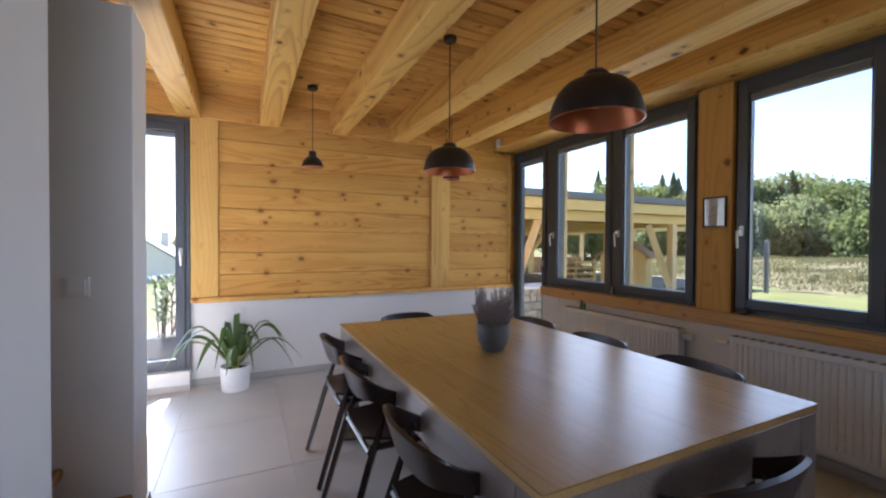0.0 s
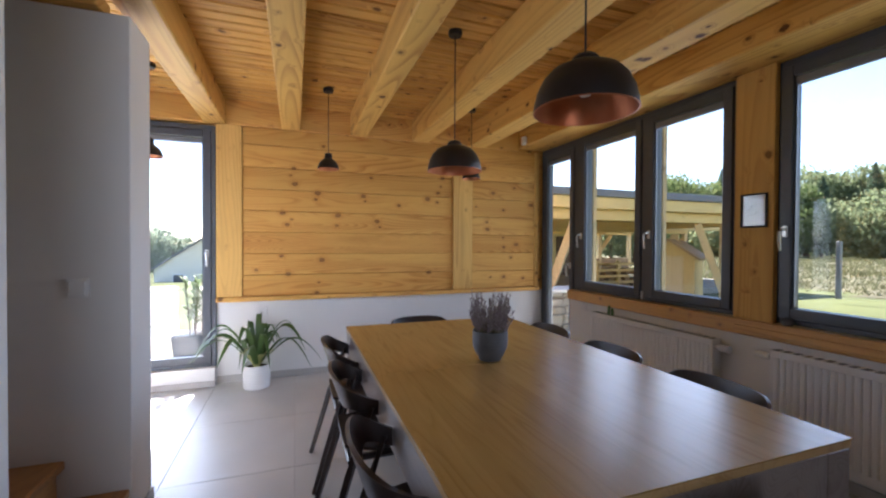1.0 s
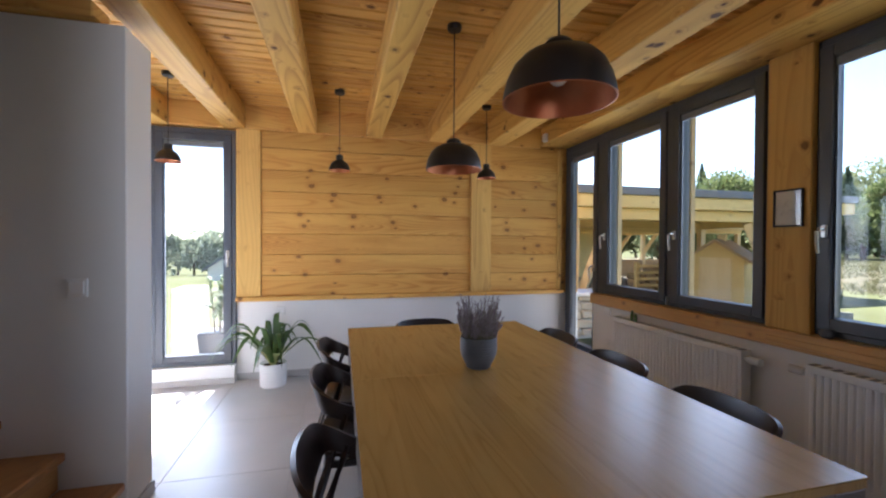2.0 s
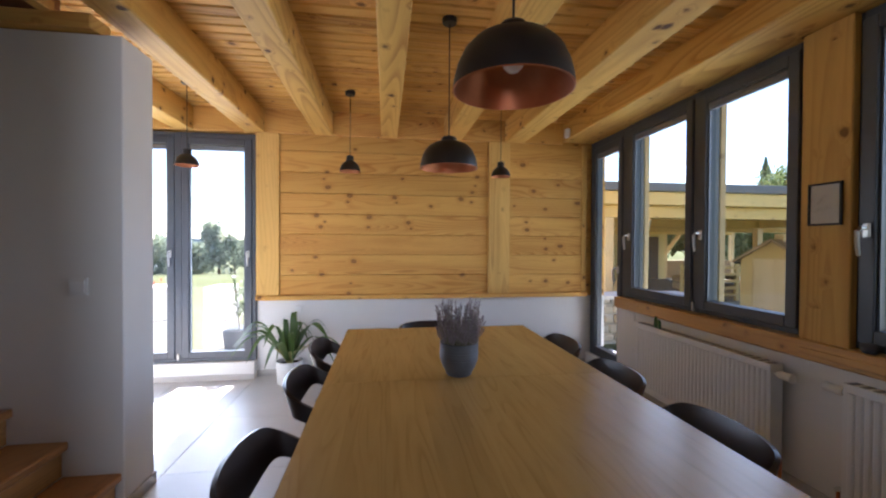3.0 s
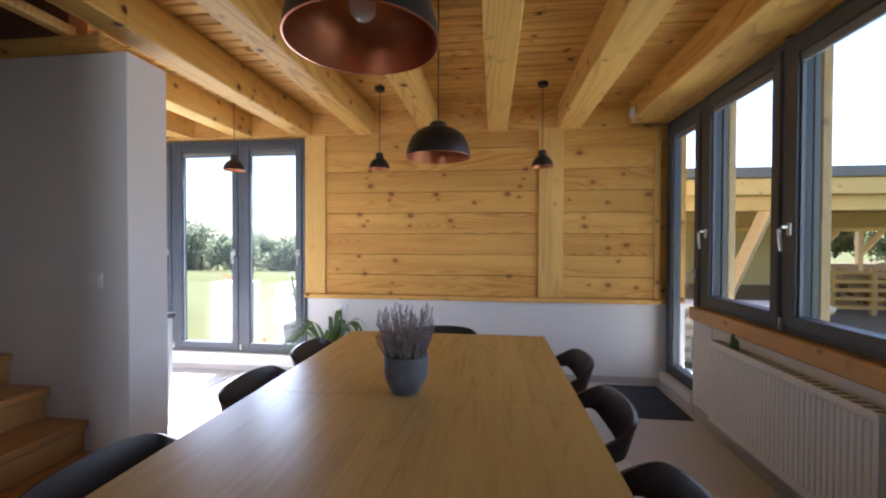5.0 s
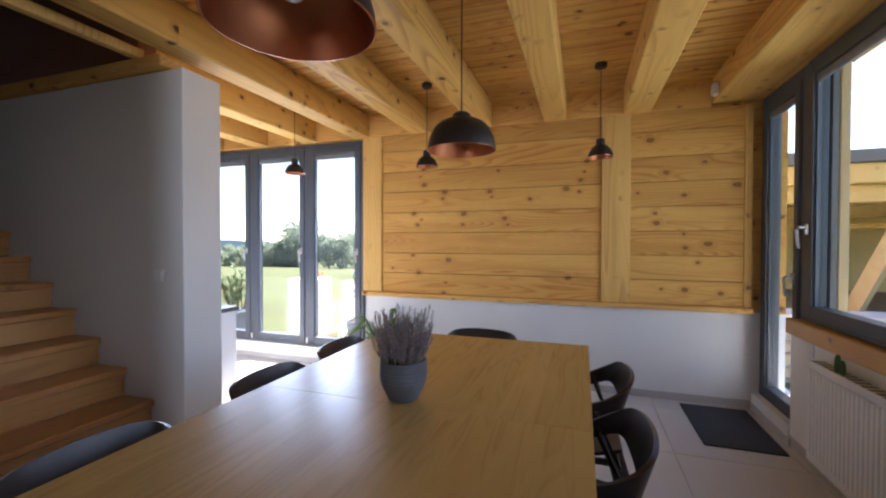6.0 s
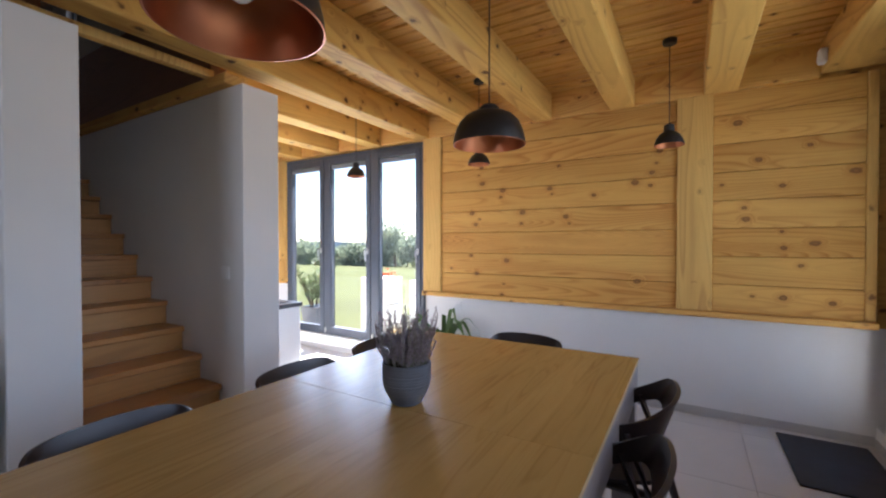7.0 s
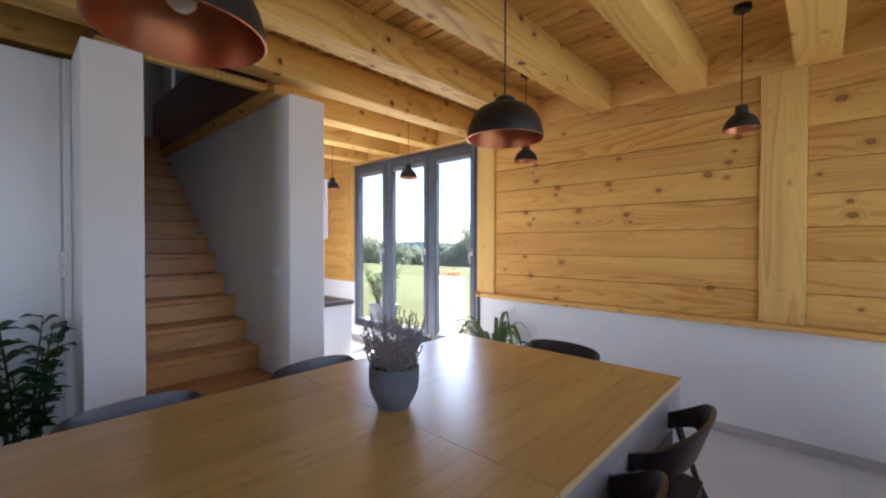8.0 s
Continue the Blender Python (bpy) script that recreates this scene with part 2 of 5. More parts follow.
mottled("paving", (0.62, 0.60, 0.57), 0.85, 0.1, 4, 80, 0.15)
mottled("white_box", (0.84, 0.84, 0.82), 0.6, 0.05, 4, 60, 0.1)
mottled("bark", (0.12, 0.085, 0.06), 0.95, 0.3, 8, 60, 0.6)
mottled("grass", (0.115, 0.125, 0.05), 0.95, 0.3, 0.35, 8, 0.5)
mottled("meadow_soil", (0.135, 0.12, 0.07), 0.95, 0.35, 0.5, 5, 0.6)
mottled("paper", (0.66, 0.63, 0.58), 0.6, 0.06, 9, 60, 0.02)
mottled("ink", (0.10, 0.09, 0.085), 0.7, 0.1, 9, 60, 0.02)
mottled("towel_ochre", (0.62, 0.27, 0.05), 0.9, 0.2, 9, 120, 0.4)
MATS["floor_tile"].node_tree.nodes["Principled BSDF"].inputs["Specular IOR Level"].default_value = 0.5


def leafy(name, a, b, rough=0.5, scale=6.0, trans=0.25):
    m = mat(name, a, rough)
    v, rnd, raw = coords(m, (1, 1, 1), True)
    base = mix(m, rnd, a, b)
    n = noise_tex(m, raw, scale, 3.0)
    base = mix(m, math_node(m, "MULTIPLY", n, 0.5), base, tuple(c * 0.55 for c in a))
    bs = m.node_tree.nodes["Principled BSDF"]
    link(m, base, bs.inputs["Base Color"])
    if trans:
        t = nd(m, "ShaderNodeBsdfTranslucent")
        link(m, base, t.inputs["Color"])
        mx = nd(m, "ShaderNodeMixShader")
        mx.inputs[0].default_value = trans
        out = m.node_tree.nodes["Material Output"]
        link(m, bs.outputs[0], mx.inputs[1])
        link(m, t.outputs[0], mx.inputs[2])
        link(m, mx.outputs[0], out.inputs["Surface"])
    return m


leafy("leaf_plant", (0.075, 0.15, 0.04), (0.17, 0.25, 0.075), 0.32, 12, 0.35)
leafy("leaf_base", (0.62, 0.60, 0.26), (0.50, 0.52, 0.18), 0.4, 20)
leafy("leaf_zz", (0.02, 0.055, 0.018), (0.035, 0.085, 0.025), 0.25, 20, 0.1)
leafy("heather", (0.28, 0.21, 0.24), (0.48, 0.41, 0.41), 0.8, 40, 0.15)
leafy("heather_stem", (0.24, 0.22, 0.14), (0.32, 0.30, 0.20), 0.8, 40, 0.1)
leafy("leaf_tree", (0.12, 0.17, 0.055), (0.21, 0.24, 0.10), 0.6, 1.5, 0.5)
# paler, greyer green: aerial haze mixed into the leaf colour
leafy("leaf_hazy", (0.23, 0.28, 0.19), (0.29, 0.33, 0.22), 0.6, 1.5, 0.5)
leafy("leaf_pale", (0.21, 0.25, 0.12), (0.28, 0.31, 0.16), 0.6, 1.5, 0.5)
leafy("needles", (0.09, 0.13, 0.075), (0.14, 0.18, 0.10), 0.7, 1.5, 0.3)
leafy("leaf_oleander", (0.10, 0.16, 0.06), (0.18, 0.23, 0.10), 0.5, 8, 0.45)
leafy("dry_grass", (0.17, 0.155, 0.08), (0.11, 0.13, 0.055), 0.9, 3, 0.5)
leafy("blossom_red", (0.62, 0.07, 0.03), (0.70, 0.14, 0.05), 0.6, 20, 0.4)
leafy("cactus", (0.05, 0.14, 0.04), (0.07, 0.18, 0.05), 0.5, 30, 0)


def glazed():
    """Window glass: clear, with a mirror film that grows towards grazing angles."""
    m = mat("glass", (1, 1, 1), 0.0)
    out = m.node_tree.nodes["Material Output"]
    tr, gl, mx, lw = (nd(m, k) for k in ("ShaderNodeBsdfTransparent", "ShaderNodeBsdfGlossy", "ShaderNodeMixShader", "ShaderNodeLayerWeight"))
    tr.inputs[0].default_value = (0.96, 0.97, 0.97, 1)
    gl.inputs["Roughness"].default_value = 0.0
    lw.inputs["Blend"].default_value = 0.5
    film = math_node(m, "ADD", math_node(m, "MULTIPLY", math_node(m, "POWER", lw.outputs["Facing"], 5.0), 0.6), 0.035)
    link(m, film, mx.inputs[0])
    link(m, tr.outputs[0], mx.inputs[1])
    link(m, gl.outputs[0], mx.inputs[2])
    link(m, mx.outputs[0], out.inputs["Surface"])


glazed()
MATS["oak_top"].node_tree.nodes["Principled BSDF"].inputs["Specular IOR Level"].default_value = 0.4
for soft_name in ("pine_beam", "pine_beam_x", "ceiling_plank", "pine_post", "pine_wall", "pine_figured"):
    MATS[soft_name].node_tree.nodes["Principled BSDF"].inputs["Specular IOR Level"].default_value = 0.15
    MATS[soft_name].node_tree.nodes["Principled BSDF"].inputs["Roughness"].default_value = 0.6
for rough_name in ("grass", "meadow_soil", "yard_gravel", "paving", "soil", "bark", "stone", "mortar", "dry_grass", "leaf_tree", "leaf_pale", "leaf_hazy", "needles"):
    MATS[rough_name].node_tree.nodes["Principled BSDF"].inputs["Specular IOR Level"].default_value = 0.08
mottled("vase_glaze", (0.105, 0.105, 0.112), 0.6, 0.35, 10, 60, 0.2)
mat("bulb_glass", (0.85, 0.84, 0.80), 0.25)

# ---- mesh helpers ----


def mesh_ob(name, bm, material, smooth=False):
    me = bpy.data.meshes.new(name)
    bmesh.ops.recalc_face_normals(bm, faces=bm.faces)
    bm.to_mesh(me)
    bm.free()
    me.materials.append(MATS[material])
    if smooth:
        for p in me.polygons:
            p.use_smooth = True
        me.set_sharp_from_angle(angle=radians(38))
    return new(name, me)


def thing(name, at=(0, 0, 0), label="", category="", group="", kind="", turn=0):
    ob = new(name)
    ob.empty_display_size = 0.05
    ob.matrix_basis = pose(*at, 0, 0, turn)
    return tagged(ob, label, category, group, kind)


def part(name, bm, material, parent, label="", smooth=False):
    """One mesh under a thing or a part; its points are in the parent's own space."""
    ob = mesh_ob(name, bm, material, smooth)
    ob.parent = parent
    if label:
        tagged(ob, label)
    return ob


def piece(name, me, parent, at, turn=(0, 0, 0)):
    """A further piece on mesh data that several pieces share."""
    ob = new(name, me)
    ob.parent = parent
    ob.matrix_basis = pose(*at, *turn)
    return ob


def box(lo, hi, bev=0.0, bm=None, seg=1):
    own = bm is None
    b = bmesh.new()
    bmesh.ops.create_cube(b, size=1)
    s = [max(1e-4, h - l) for l, h in zip(lo, hi)]
    c = [(h + l) / 2 for l, h in zip(lo, hi)]
    bmesh.ops.transform(b, matrix=Matrix.Translation(c) @ Matrix.Diagonal((*s, 1)), verts=b.verts)
    if bev:
        bmesh.ops.bevel(b, geom=b.edges[:], offset=min(bev, min(s) * 0.45), segments=seg, profile=0.6, affect="EDGES")
    if own:
        return b
    join(bm, b)
    return bm


def join(bm, other):
    me = bpy.data.meshes.new("tmp")
    other.to_mesh(me)
    other.free()
    bm.from_mesh(me)
    bpy.data.meshes.remove(me)


def centred(size, bev):
    """A bevelled block about its own centre, as mesh data to share."""
    return box([-s / 2 for s in size], [s / 2 for s in size], bev)


def data_of(bm, name, material):
    me = bpy.data.meshes.new(name)
    bmesh.ops.recalc_face_normals(bm, faces=bm.faces)
    bm.to_mesh(me)
    bm.free()
    me.materials.append(MATS[material])
    return me


def lathe(profile, seg=40, bm=None, at=(0, 0, 0), a0=0.0):
    """Turns a profile of (radius, height) about z."""
    bm = bm or bmesh.new()
    rings = []
    for r, z in profile:
        if r < 1e-5:
            rings.append([bm.verts.new((at[0], at[1], at[2] + z))])
        else:
            rings.append([bm.verts.new((at[0] + r * math.cos(a0 + 2 * math.pi * i / seg), at[1] + r * math.sin(a0 + 2 * math.pi * i / seg), at[2] + z)) for i in range(seg)])
    for p, q in zip(rings, rings[1:]):
        for i in range(seg):
            j = (i + 1) % seg
            vs = [p[i % len(p)], p[j % len(p)], q[j % len(q)], q[i % len(q)]]
            vs = [v for k, v in enumerate(vs) if v not in vs[:k]]
            if len(vs) > 2:
                bm.faces.new(vs)
    return bm


def tube(points, radii, seg=8, bm=None, flat=1.0, up=(0, 0, 1)):
    """A swept tube through points, closed at both ends; flat squeezes it in one direction."""
    bm = bm or bmesh.new()
    pts = [Vector(p) for p in points]
    if isinstance(radii, (int, float)):
        radii = [radii] * len(pts)
    rings = []
    for i, p in enumerate(pts):
        d = (pts[min(i + 1, len(pts) - 1)] - pts[max(i - 1, 0)]).normalized()
        ref = Vector(up) if abs(d.dot(Vector(up))) < 0.95 else Vector((1, 0.02, 0))
        s = d.cross(ref).normalized()
        u = s.cross(d)
        rings.append([bm.verts.new(p + radii[i] * (math.cos(2 * math.pi * k / seg) * s + flat * math.sin(2 * math.pi * k / seg) * u)) for k in range(seg)])
    for p, q in zip(rings, rings[1:]):
        for k in range(seg):
            bm.faces.new((p[k], p[(k + 1) % seg], q[(k + 1) % seg], q[k]))
    bm.faces.new(rings[0][::-1])
    bm.faces.new(rings[-1])
    return bm


def sheet(rows, thick, normal=None, bm=None):
    """A bent board of even thickness from a grid of points."""
    bm = bm or bmesh.new()
    rows = [[Vector(p) for p in r] for r in rows]
    n, w = len(rows), len(rows[0])

    def nrm(i, j):
        if normal:
            return Vector(normal)
        a = rows[min(i + 1, n - 1)][j] - rows[max(i - 1, 0)][j]
        b = rows[i][min(j + 1, w - 1)] - rows[i][max(j - 1, 0)]
        return a.cross(b).normalized()

    top = [[bm.verts.new(rows[i][j] + nrm(i, j) * thick / 2) for j in range(w)] for i in range(n)]
    bot = [[bm.verts.new(rows[i][j] - nrm(i, j) * thick / 2) for j in range(w)] for i in range(n)]
    for i in range(n - 1):
        for j in range(w - 1):
            bm.faces.new((top[i][j], top[i + 1][j], top[i + 1][j + 1], top[i][j + 1]))
            bm.faces.new((bot[i][j], bot[i][j + 1], bot[i + 1][j + 1], bot[i + 1][j]))
    for i in range(n - 1):
        bm.faces.new((top[i][0], bot[i][0], bot[i + 1][0], top[i + 1][0]))
        bm.faces.new((top[i][-1], top[i + 1][-1], bot[i + 1][-1], bot[i][-1]))
    for j in range(w - 1):
        bm.faces.new((top[0][j], top[0][j + 1], bot[0][j + 1], bot[0][j]))
        bm.faces.new((top[-1][j], bot[-1][j], bot[-1][j + 1], top[-1][j + 1]))
    return bm

# ---- the large structure ----
WEST, EAST, NORTH, SOUTH = -3.9, 3.03, 4.17, -3.0
CEIL, JOIST = 2.575, 2.350


def structure(name, bm, material, label, category, smooth=False):
    return tagged(mesh_ob(name, bm, material, smooth), label, category, kind="structure")


floor = structure("floor", box((WEST, SOUTH, -0.2), (3.3, 4.3, -0.006)), "grout", "grey floor of large matt porcelain tiles with thin joints", "floor")

# north wall: plaster plinth below, timber boards above
bm = box((-0.395, 4.205, -0.2), (3.215, 4.5, 0.745))
box((-2.545, 4.12, -0.2), (-0.395, 4.5, 0.165), bm=bm)
box((WEST - 0.2, 4.205, -0.2), (-2.545, 4.31, 0.745), bm=bm)
wall_north = structure("wall_north", bm, "plaster", "white plastered lower wall under timber boarding, glazed doors beside it", "wall")
bm = box((-0.395, 4.21, 0.745), (3.215, 4.5, 2.9))
box((-2.545, 4.21, 2.335), (-0.395, 4.5, 2.9), bm=bm)
box((WEST - 0.2, 4.21, 0.745), (-2.545, 4.31, 2.9), bm=bm)
part("timber_core", bm, "pine_beam_x", wall_north)
structure("trim_north", box((-0.39, 4.125, 0.745), (2.985, 4.23, 0.787), 0.006), "pine_beam_x", "narrow pine ledge between plaster and boarding", "trim")
plate = structure("trim_plate", box((WEST, 4.135, 2.355), (2.70, 4.24, 2.58), 0.006), "pine_beam_x", "pine wall plate with knots under the ceiling planks", "beam")

EDGES = (0.787, 0.985, 1.185, 1.385, 1.585, 1.787, 1.990, 2.197, 2.356)
boarding = tagged(thing("wall_boarding", (0, 0, 0)), "horizontal knotty pine boards with fine open joints", "wall", kind="structure")


def board_panel(x0, x1):
    for lo, hi in zip(EDGES, EDGES[1:]):
        figured = lo == EDGES[2] and x0 > -1 and x1 < 2
        me = data_of(centred((x1 - x0 - 0.002, 0.045, hi - lo - 0.003), 0.004), "board", "pine_figured" if figured else "pine_wall")
        piece("board", me, boarding, ((x0 + x1) / 2, 4.195, (lo + hi) / 2))


board_panel(-0.176, 1.897)
board_panel(2.124, 2.93)
board_panel(-3.3, -2.70)


def upright(x0, x1, y0, y1, z0, z1, label):
    return structure("post", box((x0, y0, z0), (x1, y1, z1), 0.005), "pine_post", label, "post")


upright(-0.388, -0.176, 4.15, 4.24, 0.787, 2.356, "pine post beside the glazed doors")
upright(1.897, 2.124, 4.145, 4.24, 0.787, 2.356, "pale pine post set into the boarded wall")
upright(2.93, 2.985, 4.166, 4.24, 0.787, 2.356, "narrow pine corner post")
upright(-2.70, -2.545, 4.15, 4.24, 0.787, 2.356, "pine post beside the glazed doors")

# east wall: plaster below a pine sill, windows between posts, a heavy beam above
bm = box((3.015, SOUTH, -0.2), (3.35, 3.612, 0.74))
box((3.0, 3.614, -0.2), (3.35, 4.21, 0.125), bm=bm)
wall_east = structure("wall_east", bm, "plaster", "white plastered lower wall under the window sill", "wall")
bm = box((3.21, SOUTH, 2.42), (3.35, 4.21, 2.9))
box((3.05, SOUTH, 0.8), (3.35, -0.16, 2.386), bm=bm)
part("timber_core", bm, "pine_beam", wall_east)
structure("window_sill", box((2.985, SOUTH + 0.01, 0.712), (3.2, 3.62, 0.812), 0.006), "pine_sill", "long pine sill beam under the windows", "window sill")
structure("trim_sill", box((2.972, SOUTH + 0.02, 0.735), (2.984, 1.86, 0.775), 0.004), "pine_sill", "pine cover strip along the sill beam", "trim")
structure("beam_east", box((2.70, SOUTH, 2.387), (3.2, 4.2, 2.58), 0.008), "pine_beam", "heavy pine edge beam over the windows", "beam")


def east_post(y0, y1, x0, label):
    structure("post", box((x0, y0, 0.813), (3.22, y1, 2.386), 0.005), "pine_post", label, "post")


east_post(1.642, 1.880, 2.995, "wide pine post between the windows, a small picture on it")
east_post(-0.16, 0.06, 2.995, "wide pine post between the windows")

# partition walls beside the stairs, and the closet wall
bm = box((WEST, 2.155, -0.2), (-0.397, 2.412, 2.275), 0.004)
structure("wall_stair", bm, "plaster", "free-standing white plastered wall between stairs and kitchen", "wall")
bm = box((WEST, 1.117, -0.2), (-0.415, 1.366, 2.275), 0.004)
structure("wall_closet", bm, "plaster", "white plastered wall end beside the stairs", "wall")
structure("wall_west", box((-1.0, SOUTH, -0.2), (-0.82, 1.114, 2.275)), "plaster", "white plastered wall with a flush door", "wall")
structure("wall_south", box((-4.1, SOUTH - 0.2, -0.2), (3.35, SOUTH, 5.3)), "plaster", "plain white plastered wall", "wall")
# unseen window frame, added only to go round the south fill lamp
bm = box((-0.52, SOUTH + 0.001, 0.85), (-0.47, SOUTH + 0.04, 2.35), 0.004)
for lo, hi in (((1.17, 0.85), (1.22, 2.35)), ((-0.47, 0.85), (1.17, 0.90)), ((-0.47, 2.30), (1.17, 2.35))):
    box((lo[0], SOUTH + 0.001, lo[1]), (hi[0], SOUTH + 0.04, hi[1]), 0.004, bm)
structure("window_south", bm, "frame_grey", "dark grey window frame added on the unseen south wall round the fill lamp", "window")
structure("wall_kitchen", box((WEST - 0.2, SOUTH, -0.2), (WEST, 4.2, 5.3)), "plaster", "plain white plastered wall", "wall")

# ceiling: narrow boards across the joists, open above the stairs
bm = bmesh.new()
y = SOUTH
while y < 4.13:
    w = 0.098
    x0 = -0.69 if 1.25 < y + w / 2 < 2.27 else WEST
    box((x0 + 0.001, y + 0.004, CEIL), (3.1, y + w - 0.004, CEIL + 0.022), 0.008, bm)
    y += w
ceiling = structure("ceiling", bm, "ceiling_plank", "ceiling of narrow knotty pine boards over open joists", "ceiling")
bm = box((-0.69, SOUTH, CEIL + 0.024), (3.3, 4.4, CEIL + 0.2))
box((WEST, SOUTH, CEIL + 0.024), (-0.69, 1.25, CEIL + 0.2), bm=bm)
box((WEST, 2.252, CEIL + 0.024), (-0.69, 4.4, CEIL + 0.2), bm=bm)
structure("ceiling_deck", bm, "pine_beam_x", "dark timber deck above the ceiling boards", "ceiling")

JOISTS = ((-2.29, 0.17), (-1.66, 0.17), (-1.025, 0.17), (-0.395, 0.175), (0.245, 0.17), (0.875, 0.16), (1.515, 0.185), (2.165, 0.205))
for x, w in JOISTS:
    y0 = SOUTH if x > -0.6 else 2.255
    structure("joist", box((x - w / 2, y0, JOIST), (x + w / 2, 4.14, CEIL - 0.003), 0.007), "pine_beam", "thick planed pine joist with knots and fine checks", "beam")
for x, w in JOISTS[:3]:
    structure("joist", box((x - w / 2, SOUTH, JOIST), (x + w / 2, 1.2, CEIL - 0.003), 0.007), "pine_beam", "thick planed pine joist with knots and fine checks", "beam")

# stair well: trimmer timbers and a dark upper floor
structure("trim_well", box((-0.72, 1.20, 2.345), (-0.665, 2.135, 2.40), 0.004), "pine_post", "light pine edge strip of the stair opening", "trim")
structure("beam_well", box((WEST, 2.105, 2.28), (-0.5, 2.25, 2.35), 0.006), "pine_beam_x", "pine bearer on top of the stair wall", "beam")
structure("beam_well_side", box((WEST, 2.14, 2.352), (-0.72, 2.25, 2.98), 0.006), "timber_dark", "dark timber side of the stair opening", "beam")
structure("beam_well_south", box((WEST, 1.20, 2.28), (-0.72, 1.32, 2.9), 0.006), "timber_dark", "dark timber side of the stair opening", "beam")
# upper-floor surfaces take the plaster that has shade painted in
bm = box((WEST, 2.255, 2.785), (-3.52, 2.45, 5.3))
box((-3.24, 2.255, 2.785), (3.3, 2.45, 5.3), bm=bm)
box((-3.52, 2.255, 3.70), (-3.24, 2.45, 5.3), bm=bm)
structure("wall_upper", bm, "plaster_shaded", "plain upper-floor wall in shade", "wall")
upper = tagged(thing("window_upper"), "narrow dark-framed window above the stairs", "window", kind="structure")
for x0, x1, z0, z1 in ((-3.52, -3.47, 2.785, 3.70), (-3.29, -3.24, 2.785, 3.70), (-3.40, -3.36, 2.785, 3.70), (-3.47, -3.40, 3.22, 3.27), (-3.36, -3.29, 3.22, 3.27)):
    part("window_frame", box((x0, 2.30, z0), (x1, 2.36, z1), 0.004), "frame_grey", upper)
upper_pane = part("pane", box((-3.47, 2.325, 2.79), (-3.29, 2.331, 3.69)), "glass", upper)
upper_pane.visible_shadow = False
structure("wall_upper_east", box((1.0, SOUTH, 2.9), (1.2, 2.25, 5.3)), "plaster_shaded", "plain upper-floor wall in shade", "wall")
structure("ceiling_upper", box((WEST, SOUTH, 5.3), (3.3, 4.4, 5.45)), "plaster_shaded", "plain upper-floor ceiling in shade", "ceiling")

# stairs: closed oak treads and risers between the two walls
stairs = tagged(thing("stairs", (0, 0, 0)), "closed straight flight of oiled oak stairs between white walls", "stairs", kind="structure")
RISE, RUN = 0.166, 0.2275
for k in range(14):
    z, x = 0.195 + RISE * k, -0.405 - RUN * k
    t = part("tread", box((x - RUN - 0.03, 1.368, z - 0.04), (x, 2.153, z), 0.006), "stair_oak", stairs)
    r = part("riser", box((x - 0.05, 1.368, z - RISE), (x - 0.03, 2.153, z - 0.041), 0.001), "stair_riser", stairs)
structure("landing", box((WEST, 1.368, 2.40), (-0.405 - RUN * 14 + 0.02, 2.153, 2.52)), "stair_oak", "oak landing at the head of the stairs", "floor")

# ---- windows and glazed doors ----


def sash(win, axis, plane, u0, u1, z0, z1, stile, depth, handle_u=None, handle_z=1.35, side=1, blind=True):
    """One glazed leaf under a window. axis is the direction along the wall; side is where the room lies."""

    def at(u, d, z):
        return (u, plane + d, z) if axis == "x" else (plane + d, u, z)

    def blk(ua, ub, da, db, za, zb, bev=0.004):
        p, q = at(ua, da, za), at(ub, db, zb)
        return box([min(i, j) for i, j in zip(p, q)], [max(i, j) for i, j in zip(p, q)], bev)

    leaf = part("sash", blk(u0, u0 + stile, 0, depth, z0, z1), "frame_grey", win)
    part("stile", blk(u1 - stile, u1, 0, depth, z0, z1), "frame_grey", leaf)
    part("rail", blk(u0 + stile, u1 - stile, 0, depth, z0, z0 + stile), "frame_grey", leaf)
    part("rail", blk(u0 + stile, u1 - stile, 0, depth, z1 - stile, z1), "frame_grey", leaf)
    g = part("pane", blk(u0 + stile - 0.01, u1 - stile + 0.01, depth * 0.55, depth * 0.55 + math.copysign(0.006, depth), z0 + stile - 0.01, z1 - stile + 0.01, 0), "glass", leaf)
    g.visible_shadow = False
    s = math.copysign(1, depth)
    for ua, ub in ((u0 + stile, u0 + stile + 0.012), (u1 - stile - 0.012, u1 - stile)):
        part("bead", blk(ua, ub, depth * 0.2, depth * 0.55, z0 + stile, z1 - stile, 0.002), "frame_grey", leaf)
    if blind:
        part("blind", blk(u0 + stile + 0.004, u1 - stile - 0.004, depth * 0.12, depth * 0.5, z1 - stile - 0.055, z1 - stile - 0.004, 0.010), "blind_grey", leaf, "rolled-up grey blind cassette")
    if handle_u is not None:
        h = bmesh.new()
        p = at(handle_u, -0.008 * s, handle_z)
        box([c - d for c, d in zip(p, (0.014 if axis == "x" else 0.008, 0.008 if axis == "x" else 0.014, 0.034))], [c + d for c, d in zip(p, (0.014 if axis == "x" else 0.008, 0.008 if axis == "x" else 0.014, 0.034))], 0.005, h)
        tube([at(handle_u, -0.006 * s, handle_z + 0.012), at(handle_u, -0.045 * s, handle_z + 0.012), at(handle_u + 0.004 * side, -0.055 * s, handle_z), at(handle_u + 0.006 * side, -0.05 * s, handle_z - 0.06), at(handle_u + 0.006 * side, -0.042 * s, handle_z - 0.115)], [0.009, 0.009, 0.010, 0.010, 0.008], 8, h)
        part("handle", h, "steel", leaf, "brushed steel lever handle", True)
    return leaf


